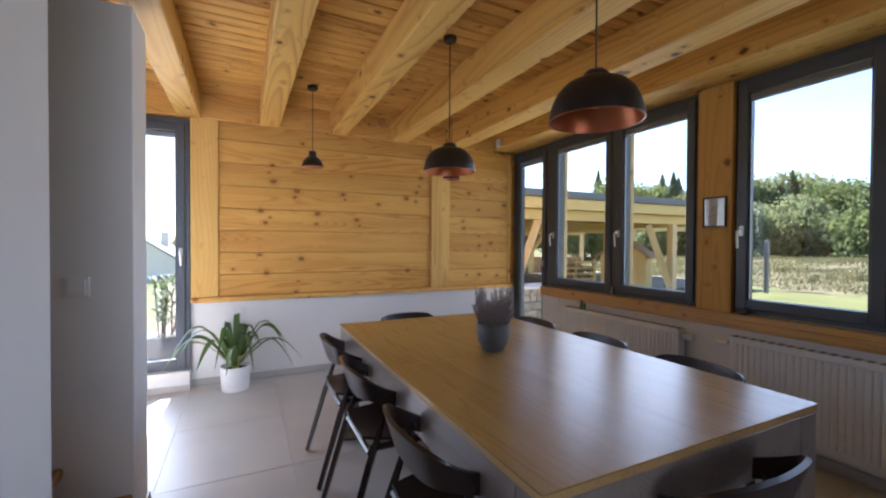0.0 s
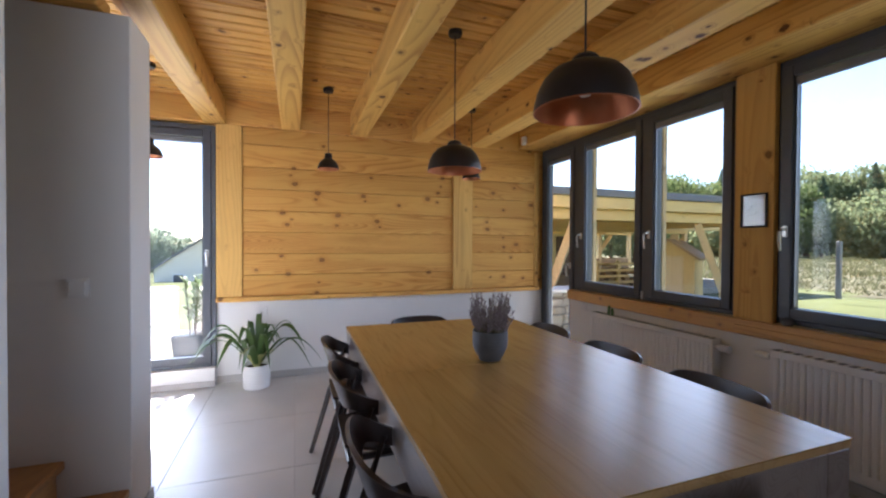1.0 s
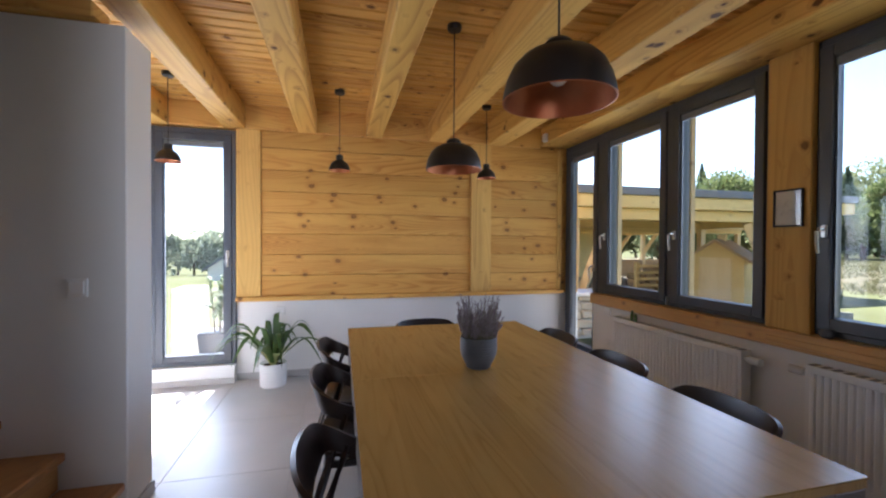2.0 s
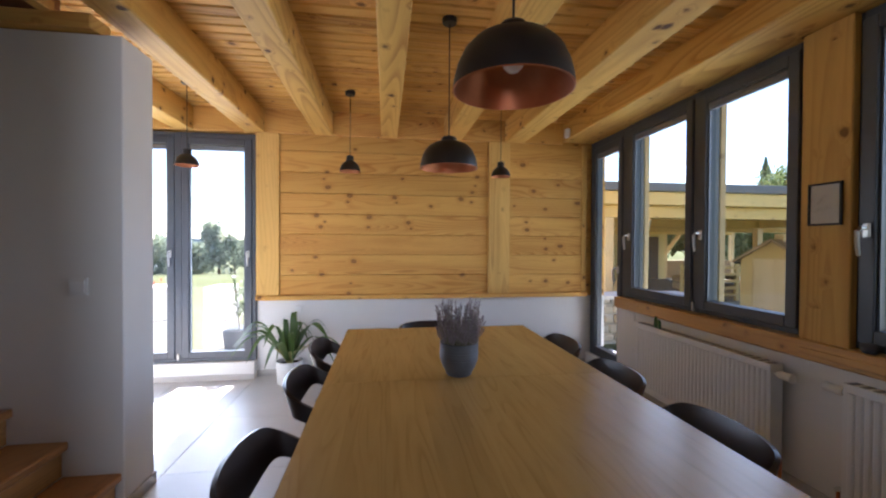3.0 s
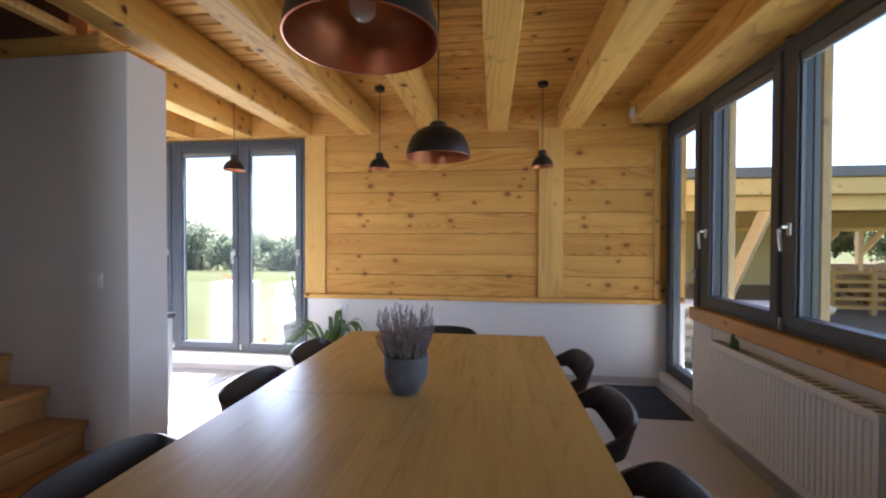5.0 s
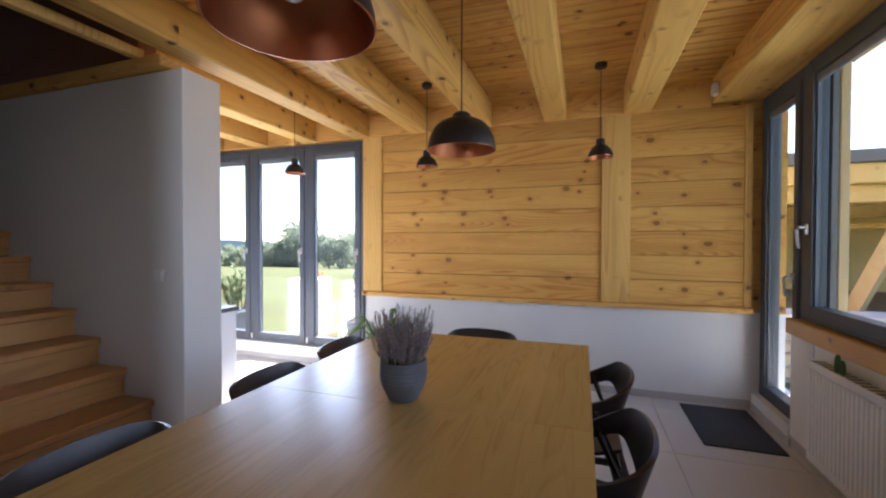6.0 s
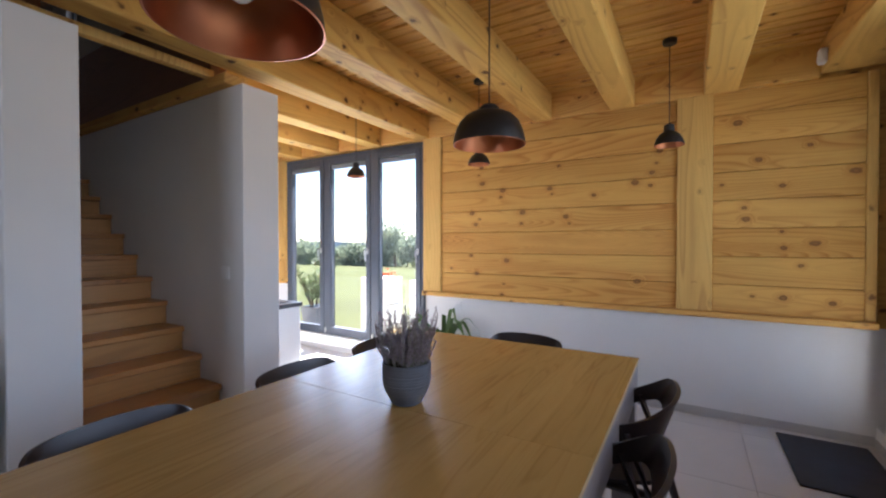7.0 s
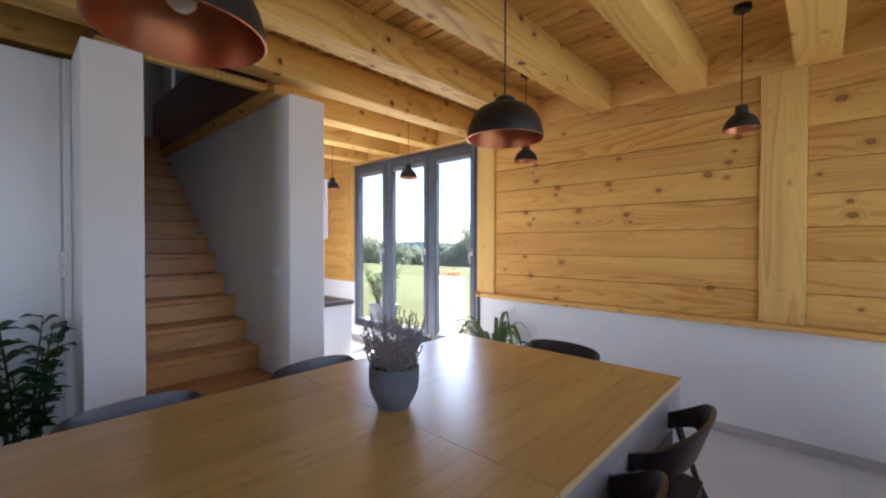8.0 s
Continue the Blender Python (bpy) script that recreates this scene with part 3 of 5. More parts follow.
# glazed doors to the garden, three leaves
doors = tagged(thing("door_garden"), "three-leaf glazed garden doors in dark grey frames", "glazed door", kind="structure")
DX, DZ = (-2.545, -0.392), (0.165, 2.338)
for lo, hi in (((DX[0], DZ[0]), (DX[0] + 0.035, DZ[1])), ((DX[1] - 0.035, DZ[0]), (DX[1], DZ[1])), ((-1.865, DZ[0]), (-1.805, DZ[1])), ((-1.115, DZ[0]), (-1.055, DZ[1]))):
    part("door_frame", box((lo[0], 4.17, lo[1]), (hi[0], 4.27, hi[1]), 0.004), "frame_grey", doors)
for u0, u1 in ((DX[0], -1.865), (-1.805, -1.115), (-1.055, DX[1])):
    part("door_frame", box((u0 + (0.035 if u0 < -2 else 0), 4.17, DZ[1] - 0.05), (u1 - (0.035 if u1 > -1 else 0), 4.27, DZ[1]), 0.004), "frame_grey", doors)
    part("door_frame", box((u0 + (0.035 if u0 < -2 else 0), 4.17, DZ[0]), (u1 - (0.035 if u1 > -1 else 0), 4.27, DZ[0] + 0.035), 0.004), "frame_grey", doors)
for u0, u1, hu in ((-2.51, -1.865, -1.90), (-1.805, -1.115, -1.15), (-1.055, -0.427, -0.46)):
    sash(doors, "x", 4.16, u0 + 0.002, u1 - 0.002, DZ[0] + 0.037, DZ[1] - 0.052, 0.062, 0.075, hu, 1.19)
for y_ in (-1.085, -1.835):
    part("latch", box((y_ - 0.008, 4.150, 0.19), (y_ + 0.008, 4.168, 0.25), 0.004), "steel", doors)

# glazed side door and the two double windows of the east wall
side_door = tagged(thing("door_side"), "narrow glazed side door in a dark grey frame", "glazed door", kind="structure")
for y0, y1, z0, z1 in ((4.125, 4.19, 0.125, 2.384), (3.50, 3.585, 0.813, 2.384), (3.585, 4.125, 2.31, 2.384), (3.614, 4.125, 0.126, 0.165)):
    part("door_frame", box((3.045, y0, z0), (3.13, y1, z1), 0.004), "frame_grey", side_door)
sash(side_door, "y", 3.03, 3.587, 4.123, 0.167, 2.308, 0.062, 0.08, 3.625, 1.06, 1)


def double_window(name, y0, y1, ym, handles, label):
    win = tagged(thing(name), label, "window", kind="structure")
    z0, z1 = 0.820, 2.384
    for a_, b_, c_, d_ in ((y0, y0 + 0.03, z0, z1), (y1 - 0.03, y1, z0, z1), (ym - 0.03, ym + 0.03, z0, z1), (y0 + 0.03, ym - 0.03, z1 - 0.04, z1), (ym + 0.03, y1 - 0.03, z1 - 0.04, z1), (y0 + 0.03, ym - 0.03, z0, z0 + 0.03), (ym + 0.03, y1 - 0.03, z0, z0 + 0.03)):
        part("window_frame", box((3.035, a_, c_), (3.13, b_, d_), 0.004), "frame_grey", win)
    for (u0, u1), hu in zip(((y0 + 0.03, ym - 0.03), (ym + 0.03, y1 - 0.03)), handles):
        sash(win, "y", 3.02, u0 + 0.002, u1 - 0.002, z0 + 0.032, z1 - 0.042, 0.064, 0.08, hu, 1.37, 1)
    part("latch", box((3.008, ym - 0.008, z0 + 0.01), (3.03, ym + 0.008, z0 + 0.075), 0.004), "steel", win)
    return win


double_window("window_1", 1.885, 3.50, 2.655, (2.59, 3.44), "double window in dark grey frames over the radiator")
double_window("window_2", 0.06, 1.66, 0.87, (0.80, 1.59), "double window in dark grey frames looking to the woods")
for y0, y1 in ((3.45, 3.56), (2.60, 2.71), (0.82, 0.92)):
    structure("trim_reveal", box((3.135, y0 + 0.004, 0.70), (3.17, y1, 2.42), 0.003), "alu_grey", "light metal outer reveal of the window", "trim")
    structure("post_outer", box((3.172, y0, 0.0), (3.222, y1, 2.42), 0.005), "timber_out", "pale outer timber post behind the window frame", "post")
structure("trim_reveal", box((3.135, 4.180, 0.12), (3.165, 4.209, 2.42), 0.003), "alu_grey", "light metal outer reveal of the side door", "trim")
for x0, x1, z0, z1 in ((-2.544, -2.532, 0.17, 2.33), (-0.408, -0.396, 0.17, 2.33), (-2.532, -0.408, 2.322, 2.333)):
    structure("trim_reveal", box((x0, 4.275, z0), (x1, 4.31, z1), 0.002), "alu_grey", "grey metal outer reveal of the garden doors", "trim")

# ---- table, chairs, lamps ----
TOP = 0.739
table = thing("dining_table", (1.19, 1.705, 0), "long oak-topped dining table with pale edge and grey-brown frame", "table")
for y0, y1 in ((-1.018, -0.0215), (-0.0195, 1.03)):
    slab = part("tabletop", box((-0.590, y0 + 0.002, TOP - 0.028), (0.590, y1 - 0.002, TOP - 0.005), 0.001), "oak_edge", table, "pale oak edge under the top")
    cuts = [-0.592, -0.47, -0.33, -0.215, -0.08, 0.045, 0.16, 0.305, 0.42, 0.592]
    for x0, x1 in zip(cuts, cuts[1:]):
        part("stave", box((x0, y0, TOP - 0.0048), (x1, y1, TOP), 0.0), "oak_top", slab)
for x in (-0.575, 0.575):
    part("apron", box((x - 0.012, -0.915, TOP - 0.175), (x + 0.012, 0.927, TOP - 0.029), 0.003), "table_frame", table)
for y in (-1.003, 1.015):
    part("apron", box((-0.487, y - 0.012, TOP - 0.175), (0.487, y + 0.012, TOP - 0.029), 0.003), "table_frame", table)
for x in (-0.5375, 0.5375):
    for y in (-0.9655, 0.9775):
        part("leg", box((x - 0.05, y - 0.05, 0), (x + 0.05, y + 0.05, TOP - 0.029), 0.003), "table_frame", table)


def chair():
    """A bentwood chair facing +x, its wrapped backrest on slanting rear legs; the origin is under the seat."""
    c = thing("dining_chair", (0, 0, 0), "dark-stained bentwood dining chair with a wrapped backrest, pushed under the table", "chair", "chairs round the table")
    # half of the backrest's course: forward, sideways, top edge, height, outward lean
    course = ((-0.065, 0.206, 0.672, 0.060, 0.0), (-0.110, 0.212, 0.694, 0.066, 0.006), (-0.155, 0.204, 0.722, 0.080, 0.016), (-0.180, 0.176, 0.742, 0.100, 0.028), (-0.193, 0.130, 0.751, 0.117, 0.037), (-0.200, 0.07, 0.755, 0.126, 0.042), (-0.203, 0.0, 0.756, 0.128, 0.044))
    full = [(x, -y, z - 0.020, h, l) for x, y, z, h, l in course] + [(x, y, z - 0.020, h, l) for x, y, z, h, l in course[-2::-1]]
    rows = []
    for i in range(4 * (len(full) - 1) + 1):
        k, f = min(i // 4, len(full) - 2), i / 4 - min(i // 4, len(full) - 2)
        q = [full[max(0, min(len(full) - 1, k + d))] for d in (-1, 0, 1, 2)]
        x, y, z, h, l = (0.5 * (2 * b + (c - a) * f + (2 * a - 5 * b + 4 * c - d) * f * f + (3 * b - a - 3 * c + d) * f ** 3) for a, b, c, d in zip(*q))
        out = Vector((x + 0.03, y * 0.55, 0)).normalized()
        rows.append([(x + out.x * l * (j / 5 - 0.2), y + out.y * l * (j / 5 - 0.2), z - h * (1 - j / 5)) for j in range(6)])
    part("backrest", sheet(rows, 0.014), "chair_dark", c, smooth=True)
    seat = []
    for i in range(9):
        f = i / 8
        x = -0.19 + 0.42 * f
        half = 0.15 + 0.07 * math.sin(min(1, f * 1.6) * math.pi / 2) - 0.02 * max(0, f - 0.8) * 5 * 0.5
        seat.append([(x, half * (-1 + 2 * j / 8), 0.445 - 0.012 * math.cos((-1 + 2 * j / 8) * math.pi / 2) + 0.012 * (f - 0.5) ** 2 * 4 - (0.014 * (f - 0.85) / 0.15 if f > 0.85 else 0)) for j in range(9)])
    part("seat", sheet(seat, 0.014, (0, 0, 1)), "chair_dark", c, smooth=True)
    for s in (-1, 1):
        part("leg", tube([(-0.29, s * 0.222, 0.0), (-0.18, s * 0.217, 0.37), (-0.09, s * 0.212, 0.63)], [0.018, 0.024, 0.021], 4, flat=0.7), "chair_dark", c)
        part("leg", tube([(0.205, s * 0.215, 0.0), (0.17, s * 0.19, 0.38), (0.165, s * 0.185, 0.425)], [0.017, 0.023, 0.023], 4, flat=0.8), "chair_dark", c)
        part("side_rail", tube([(-0.17, s * 0.175, 0.415), (0.165, s * 0.175, 0.415)], [0.014, 0.014], 6), "chair_dark", c)
    part("cross_rail", tube([(-0.17, -0.19, 0.405), (-0.17, 0.19, 0.405)], [0.014, 0.014], 6), "chair_dark", c)
    return c


CHAIRS = ((0.665, 1.16, 0), (0.665, 1.84, 0), (0.665, 2.395, 0), (1.715, 1.18, 180), (1.715, 1.765, 180), (1.715, 2.34, 180), (1.155, 2.75, -90), (1.165, 0.74, 90))
first = chair()
for k, (x, y, turn) in enumerate(CHAIRS):
    if k:
        copy_thing(first, pose(x, y, 0, 0, 0, turn))
first.matrix_basis = pose(CHAIRS[0][0], CHAIRS[0][1], 0, 0, 0, CHAIRS[0][2])


def pendant(x, y, rim, radius, big):
    """A dome lamp on a cord: black outside, copper inside. rim is the height of its lower edge."""
    label = "large matt black dome pendant lamp, copper inside, unlit" if big else "small matt black pendant lamp, copper inside, unlit"
    p = thing("pendant_lamp", (x, y, CEIL), label, "pendant lamp", "dome lamps over the table" if big else "small lamps along the wall")
    z = rim - CEIL
    if big:
        prof = [(1.0, 0.0), (0.985, 0.14), (0.93, 0.34), (0.82, 0.55), (0.66, 0.70), (0.46, 0.79), (0.30, 0.82), (0.27, 0.84), (0.265, 0.92), (0.20, 0.98), (0.06, 1.0)]
        height = radius * 1.12
    else:
        prof = [(1.0, 0.0), (0.97, 0.18), (0.86, 0.48), (0.66, 0.75), (0.42, 0.92), (0.36, 0.97), (0.34, 1.38), (0.22, 1.45), (0.06, 1.46)]
        height = radius * 1.06
    outer = [(radius * r, z + height * h) for r, h in prof]
    inner = [(radius * (r - 0.022), z + height * (h - 0.012 if h else 0.0)) for r, h in prof[: -3 if big else -4]] + [(0.0, z + height * (0.80 if big else 0.9))]
    shade = part("shade", lathe(outer, 48), "lamp_black", p, smooth=True)
    part("shade_lining", lathe([(radius, z), (radius * 0.978, z)] + inner[1:], 48), "lamp_copper", shade, "copper-coloured inner face of the shade", True)
    part("shade_rim", lathe([(radius * 1.003, z), (radius * 1.003, z + 0.0015), (radius * 0.98, z + 0.0015), (radius * 0.98, z - 0.001), (radius * 1.003, z)], 48), "lamp_copper", shade, smooth=True)
    part("cord", tube([(0, 0, -0.02), (0, 0, z + height * prof[-1][1])], 0.0035 if big else 0.003, 6), "lamp_black", p)
    part("ceiling_rose", lathe([(0, -0.032), (0.038, -0.03), (0.042, -0.022), (0.042, -0.001), (0, -0.001)], 24), "lamp_black", p, smooth=True)
    rb = 0.031 if big else 0.02
    zb = z + height * (0.42 if big else 0.40)
    part("bulb", lathe([(0, zb - rb), (rb * 0.5, zb - rb * 0.87), (rb * 0.87, zb - rb * 0.5), (rb, zb), (rb * 0.87, zb + rb * 0.5), (rb * 0.5, zb + rb * 1.2), (rb * 0.45, zb + rb * 1.8), (0, zb + rb * 1.8)], 20), "bulb_glass", p, "round frosted bulb", True)
    part("lampholder", lathe([(0, zb + rb * 1.7), (rb * 0.62, zb + rb * 1.7), (rb * 0.62, z + height * 0.78), (0, z + height * 0.78)], 16), "lamp_black", p, smooth=True)


pendant(1.19, 1.118, 1.728, 0.168, True)
pendant(1.196, 2.322, 1.728, 0.164, True)
for x, y in ((0.543, 3.555), (1.866, 3.60), (-0.71, 3.50), (-1.95, 3.45)):
    pendant(x, y, 1.905, 0.087, False)

# ---- pot with heather on the table ----


def heather_pot():
    p = thing("heather_pot", (1.155, 1.740, TOP), "dark glazed pot with dried purple heather on the table", "plant pot")
    prof = [(0, 0), (0.048, 0), (0.055, 0.006)]
    for i in range(1, 44):
        f = i / 43
        r = 0.052 + 0.031 * math.sin(min(1.0, f * 1.6) * math.pi / 2) + 0.0004 * math.sin(i * 1.9) + (0.0004 if i % 2 else -0.0004)
        prof.append((r, 0.006 + 0.132 * f))
    prof += [(0.081, 0.141), (0.077, 0.138), (0.076, 0.118), (0, 0.118)]
    pot = part("pot", lathe(prof, 48), "vase_glaze", p, smooth=True)
    part("earth", lathe([(0, 0.124), (0.05, 0.123), (0.0755, 0.121), (0.0755, 0.112), (0, 0.112)], 24), "soil", p)
    rnd = random.Random(4)
    for i in range(120):
        a, r = rnd.random() * 6.283, 0.068 * math.sqrt(rnd.random())
        tilt = 0.1 + 0.42 * r / 0.07
        h = 0.075 + 0.125 * rnd.random()
        base = Vector((r * math.cos(a), r * math.sin(a), 0.118))
        tip = base + Vector((math.cos(a) * tilt * 0.085, math.sin(a) * tilt * 0.085, h))
        mid = base.lerp(tip, 0.5) + Vector((rnd.uniform(-0.008, 0.008), rnd.uniform(-0.008, 0.008), 0.006))
        bm = bmesh.new()
        tube([base, mid, tip], [0.0016, 0.0013, 0.0007], 4, bm)
        stem = part("sprig", bm, "heather_stem", p)
        bm = bmesh.new()
        for q in range(26):
            f = 0.18 + 0.82 * q / 25
            c = base.lerp(mid, f * 2) if f < 0.5 else mid.lerp(tip, f * 2 - 1)
            b = rnd.random() * 6.283
            ln = 0.013 * (1.1 - 0.55 * f) + 0.003
            d = Vector((math.cos(b), math.sin(b), 1.1)).normalized()
            tube([c, c + d * ln * 0.55, c + d * ln], [0.0008, 0.0018, 0.0006], 4, bm)
        part("blossom", bm, "heather", stem)


heather_pot()


def strap_leaf(bm, base, a, length, rise, droop, width, twist=0.0):
    """An arching strap leaf with a folded middle."""
    n = 12
    left, mid, right = [], [], []
    ux, uy = math.cos(a), math.sin(a)
    for i in range(n + 1):
        f = i / n
        out = length * (f * 0.92)
        z = rise * math.sin(min(1, f * 1.25) * math.pi / 2) - droop * max(0, f - 0.35) ** 1.8 * 2.2
        w = width * (0.45 + 0.75 * math.sin(min(1, f * 1.7 + 0.12) * math.pi / 2)) * (1 - f ** 3) + 0.001
        c = Vector(base) + Vector((ux * out, uy * out, z))
        s = Vector((-uy, ux, twist * f)).normalized() * w / 2
        mid.append(bm.verts.new(c + Vector((0, 0, -0.18 * w))))
        left.append(bm.verts.new(c + s))
        right.append(bm.verts.new(c - s))
    for i in range(n):
        bm.faces.new((left[i], mid[i], mid[i + 1], left[i + 1]))
        bm.faces.new((mid[i], right[i], right[i + 1], mid[i + 1]))


def floor_plant():
    p = thing("potted_plant", (-0.04, 3.98, 0.0), "arching strap-leaved green houseplant in a white pot on the floor", "potted plant")
    pot = part("pot", lathe([(0, 0), (0.102, 0), (0.110, 0.008), (0.118, 0.205), (0.114, 0.209), (0.110, 0.205), (0.100, 0.17), (0, 0.17)], 48), "pot_white", p, "smooth white ceramic pot", True)
    part("earth", lathe([(0, 0.182), (0.099, 0.178), (0.099, 0.168), (0, 0.168)], 24), "soil", p)
    rnd = random.Random(11)
    for i in range(12):
        bm = bmesh.new()
        a = i * 2.4
        strap_leaf(bm, (0.015 * math.cos(a), 0.015 * math.sin(a), 0.178), a, 0.15, 0.14, 0.0, 0.055)
        part("leaf_base", bm, "leaf_base", p, smooth=True)
    for i in range(22):
        a = i * 2.39996 + rnd.uniform(-0.2, 0.2)
        young = i / 27
        length = (0.64 - 0.24 * young) * rnd.uniform(0.85, 1.15) * (0.42 if math.sin(a) > 0.35 else 1.0) * (0.92 if math.cos(a) > 0.3 else 1.0)
        rise = 0.29 + 0.27 * young * rnd.uniform(0.7, 1.3)
        droop = (0.33 - 0.12 * young) * rnd.uniform(0.6, 1.35)
        bm = bmesh.new()
        strap_leaf(bm, (0.02 * math.cos(a), 0.02 * math.sin(a), 0.20), a, length, rise, droop, rnd.uniform(0.036, 0.060), rnd.uniform(-0.7, 0.7))
        part("leaf", bm, "leaf_plant", p, smooth=True)


floor_plant()


def zz_plant():
    p = thing("potted_plant", (-0.555, 0.915, 0.0), "dark glossy feather-leaved houseplant in a pot beside the door", "potted plant")
    part("pot", lathe([(0, 0), (0.11, 0), (0.14, 0.26), (0.135, 0.27), (0.125, 0.25), (0, 0.25)], 40), "black_plastic", p, smooth=True)
    part("earth", lathe([(0, 0.255), (0.126, 0.252), (0.126, 0.24), (0, 0.24)], 24), "soil", p)
    rnd = random.Random(8)
    for i in range(11):
        a = i * 2.4 + rnd.uniform(-0.3, 0.3)
        reach, h = rnd.uniform(0.05, 0.17), rnd.uniform(0.42, 0.76)
        base = Vector((0.05 * math.cos(a), 0.05 * math.sin(a), 0.25))
        pts = [base + Vector((reach * f ** 1.6 * math.cos(a), reach * f ** 1.6 * math.sin(a), h * f)) for f in (0, 0.25, 0.5, 0.75, 1)]
        stem = part("stem", tube(pts, [0.008, 0.007, 0.005, 0.004, 0.002], 6), "leaf_zz", p)
        for j in range(14):
            f = 0.25 + 0.75 * j / 13
            k = min(3, int(f * 4))
            c = pts[k].lerp(pts[k + 1], f * 4 - k)
            b = a + (1.35 if j % 2 else -1.35) + rnd.uniform(-0.4, 0.4)
            ln = rnd.uniform(0.08, 0.12) * (1.1 - 0.45 * abs(f - 0.6))
            bm = bmesh.new()
            strap_leaf(bm, c, b, ln, 0.03 * rnd.uniform(0.5, 1.6), 0.02, 0.05, rnd.uniform(-0.6, 0.6))
            part("leaf", bm, "leaf_zz", stem, smooth=True)


zz_plant()

# ---- radiators ----


def radiator(y0, y1, z0, z1, valve_north):
    """A flat panel radiator with pressed vertical flutes, side and top covers."""
    r = thing("radiator", (2.962, (y0 + y1) / 2, z0), "white fluted steel panel radiator under the window", "radiator", "radiators under the windows")
    half, h = (y1 - y0) / 2, z1 - z0
    bm = bmesh.new()
    n = int((y1 - y0) / 0.0345)
    prof = [(-half, 0.0)]
    for i in range(n):
        c = -half + 0.02 + (i + 0.5) * (2 * half - 0.04) / n
        prof += [(c - 0.0155, 0.0), (c - 0.0115, 0.006), (c - 0.006, 0.008), (c + 0.006, 0.008), (c + 0.0115, 0.006), (c + 0.0155, 0.0)]
    prof.append((half, 0.0))
    lo = [bm.verts.new((-0.05 - d, u, 0.05)) for u, d in prof]
    hi = [bm.verts.new((-0.05 - d, u, h - 0.04)) for u, d in prof]
    for i in range(len(prof) - 1):
        bm.faces.new((lo[i], lo[i + 1], hi[i + 1], hi[i]))
    part("front_panel", bm, "radiator_white", r)
    bm = box((-0.0505, -half, h - 0.041), (-0.046, half, h), 0.002)
    box((-0.0505, -half, 0.0), (-0.046, half, 0.051), 0.002, bm)
    part("panel_edge", bm, "radiator_white", r)
    part("back_panel", box((0.0, -half, 0.01), (0.006, half, h - 0.01), 0.002), "radiator_white", r)
    for s in (-1, 1):
        part("side_cover", box((-0.047, s * half - 0.004 if s > 0 else -half, 0.02), (0.03, s * half if s > 0 else -half + 0.004, h), 0.001), "radiator_white", r)
    part("top_grille", box((-0.044, -half + 0.005, h - 0.012), (0.03, half - 0.005, h - 0.004), 0.002), "radiator_white", r)
    for i in range(int(2 * half / 0.05)):
        part("grille_slot", box((-0.036, -half + 0.02 + 0.05 * i, h - 0.004), (0.022, -half + 0.045 + 0.05 * i, h - 0.002), 0), "blind_grey", r)
    for u in (-half * 0.7, half * 0.7):
        part("bracket", box((0.004, u - 0.02, 0.1), (0.052, u + 0.02, h - 0.1), 0.003), "radiator_white", r)
    s = 1 if valve_north else -1
    part("valve", tube([(-0.02, s * half, h - 0.05), (-0.02, s * (half + 0.025), h - 0.05)], 0.011, 10), "steel", r)
    part("thermostat_head", lathe([(0, 0), (0.019, 0.002), (0.022, 0.012), (0.021, 0.062), (0.024, 0.066), (0.024, 0.078), (0, 0.08)], 20), "white_plastic", r, "white thermostat valve head", True).matrix_basis = pose(-0.02, s * (half + 0.02), h - 0.05, -90 * s, 0, 0)
    part("lower_valve", tube([(-0.02, s * (half - 0.001), 0.05), (-0.02, s * (half + 0.03), 0.05), (-0.02, s * (half + 0.045), 0.035)], 0.012, 10), "steel", r)
    part("pipe", tube([(-0.02, s * (half + 0.035), 0.05), (-0.02, s * (half + 0.035), -z0 + 0.001)], 0.008, 8), "lamp_copper", r, "copper feed pipe into the floor")


radiator(1.955, 3.165, 0.115, 0.655, False)
radiator(0.25, 1.60, 0.115, 0.675, True)

# ---- small fixtures ----


def rocker_switch(at, normal, name="light_switch", label="white double rocker light switch on the wall"):
    s = thing(name, at, label, "switch" if "switch" in label else "socket", turn={"-y": 0, "-x": -90, "+x": 90}[normal])
    part("plate", box((-0.041, -0.010, -0.041), (0.041, 0.0, 0.041), 0.004, seg=2), "white_plastic", s)
    if name == "light_switch":
        part("rocker", box((-0.030, -0.0145, -0.030), (0.030, -0.009, 0.030), 0.003), "white_plastic", s)
    else:
        part("insert", lathe([(0, 0.0105), (0.020, 0.0105), (0.022, 0.012), (0.028, 0.012), (0.030, 0.0)], 24), "white_plastic", s, smooth=True).matrix_basis = pose(0, 0, 0, 90, 0, 0)
    return s


rocker_switch((-0.585, 2.154, 1.09), "-y")
rocker_switch((-0.006, 4.205, 0.642), "-y", "wall_socket", "white wall socket above the plant")
rocker_switch((3.015, 3.33, 0.36), "-x", "wall_socket", "white wall socket near the floor")
rocker_switch((3.015, 3.37, 0.665), "-x", "wall_socket", "white wall socket under the sill")

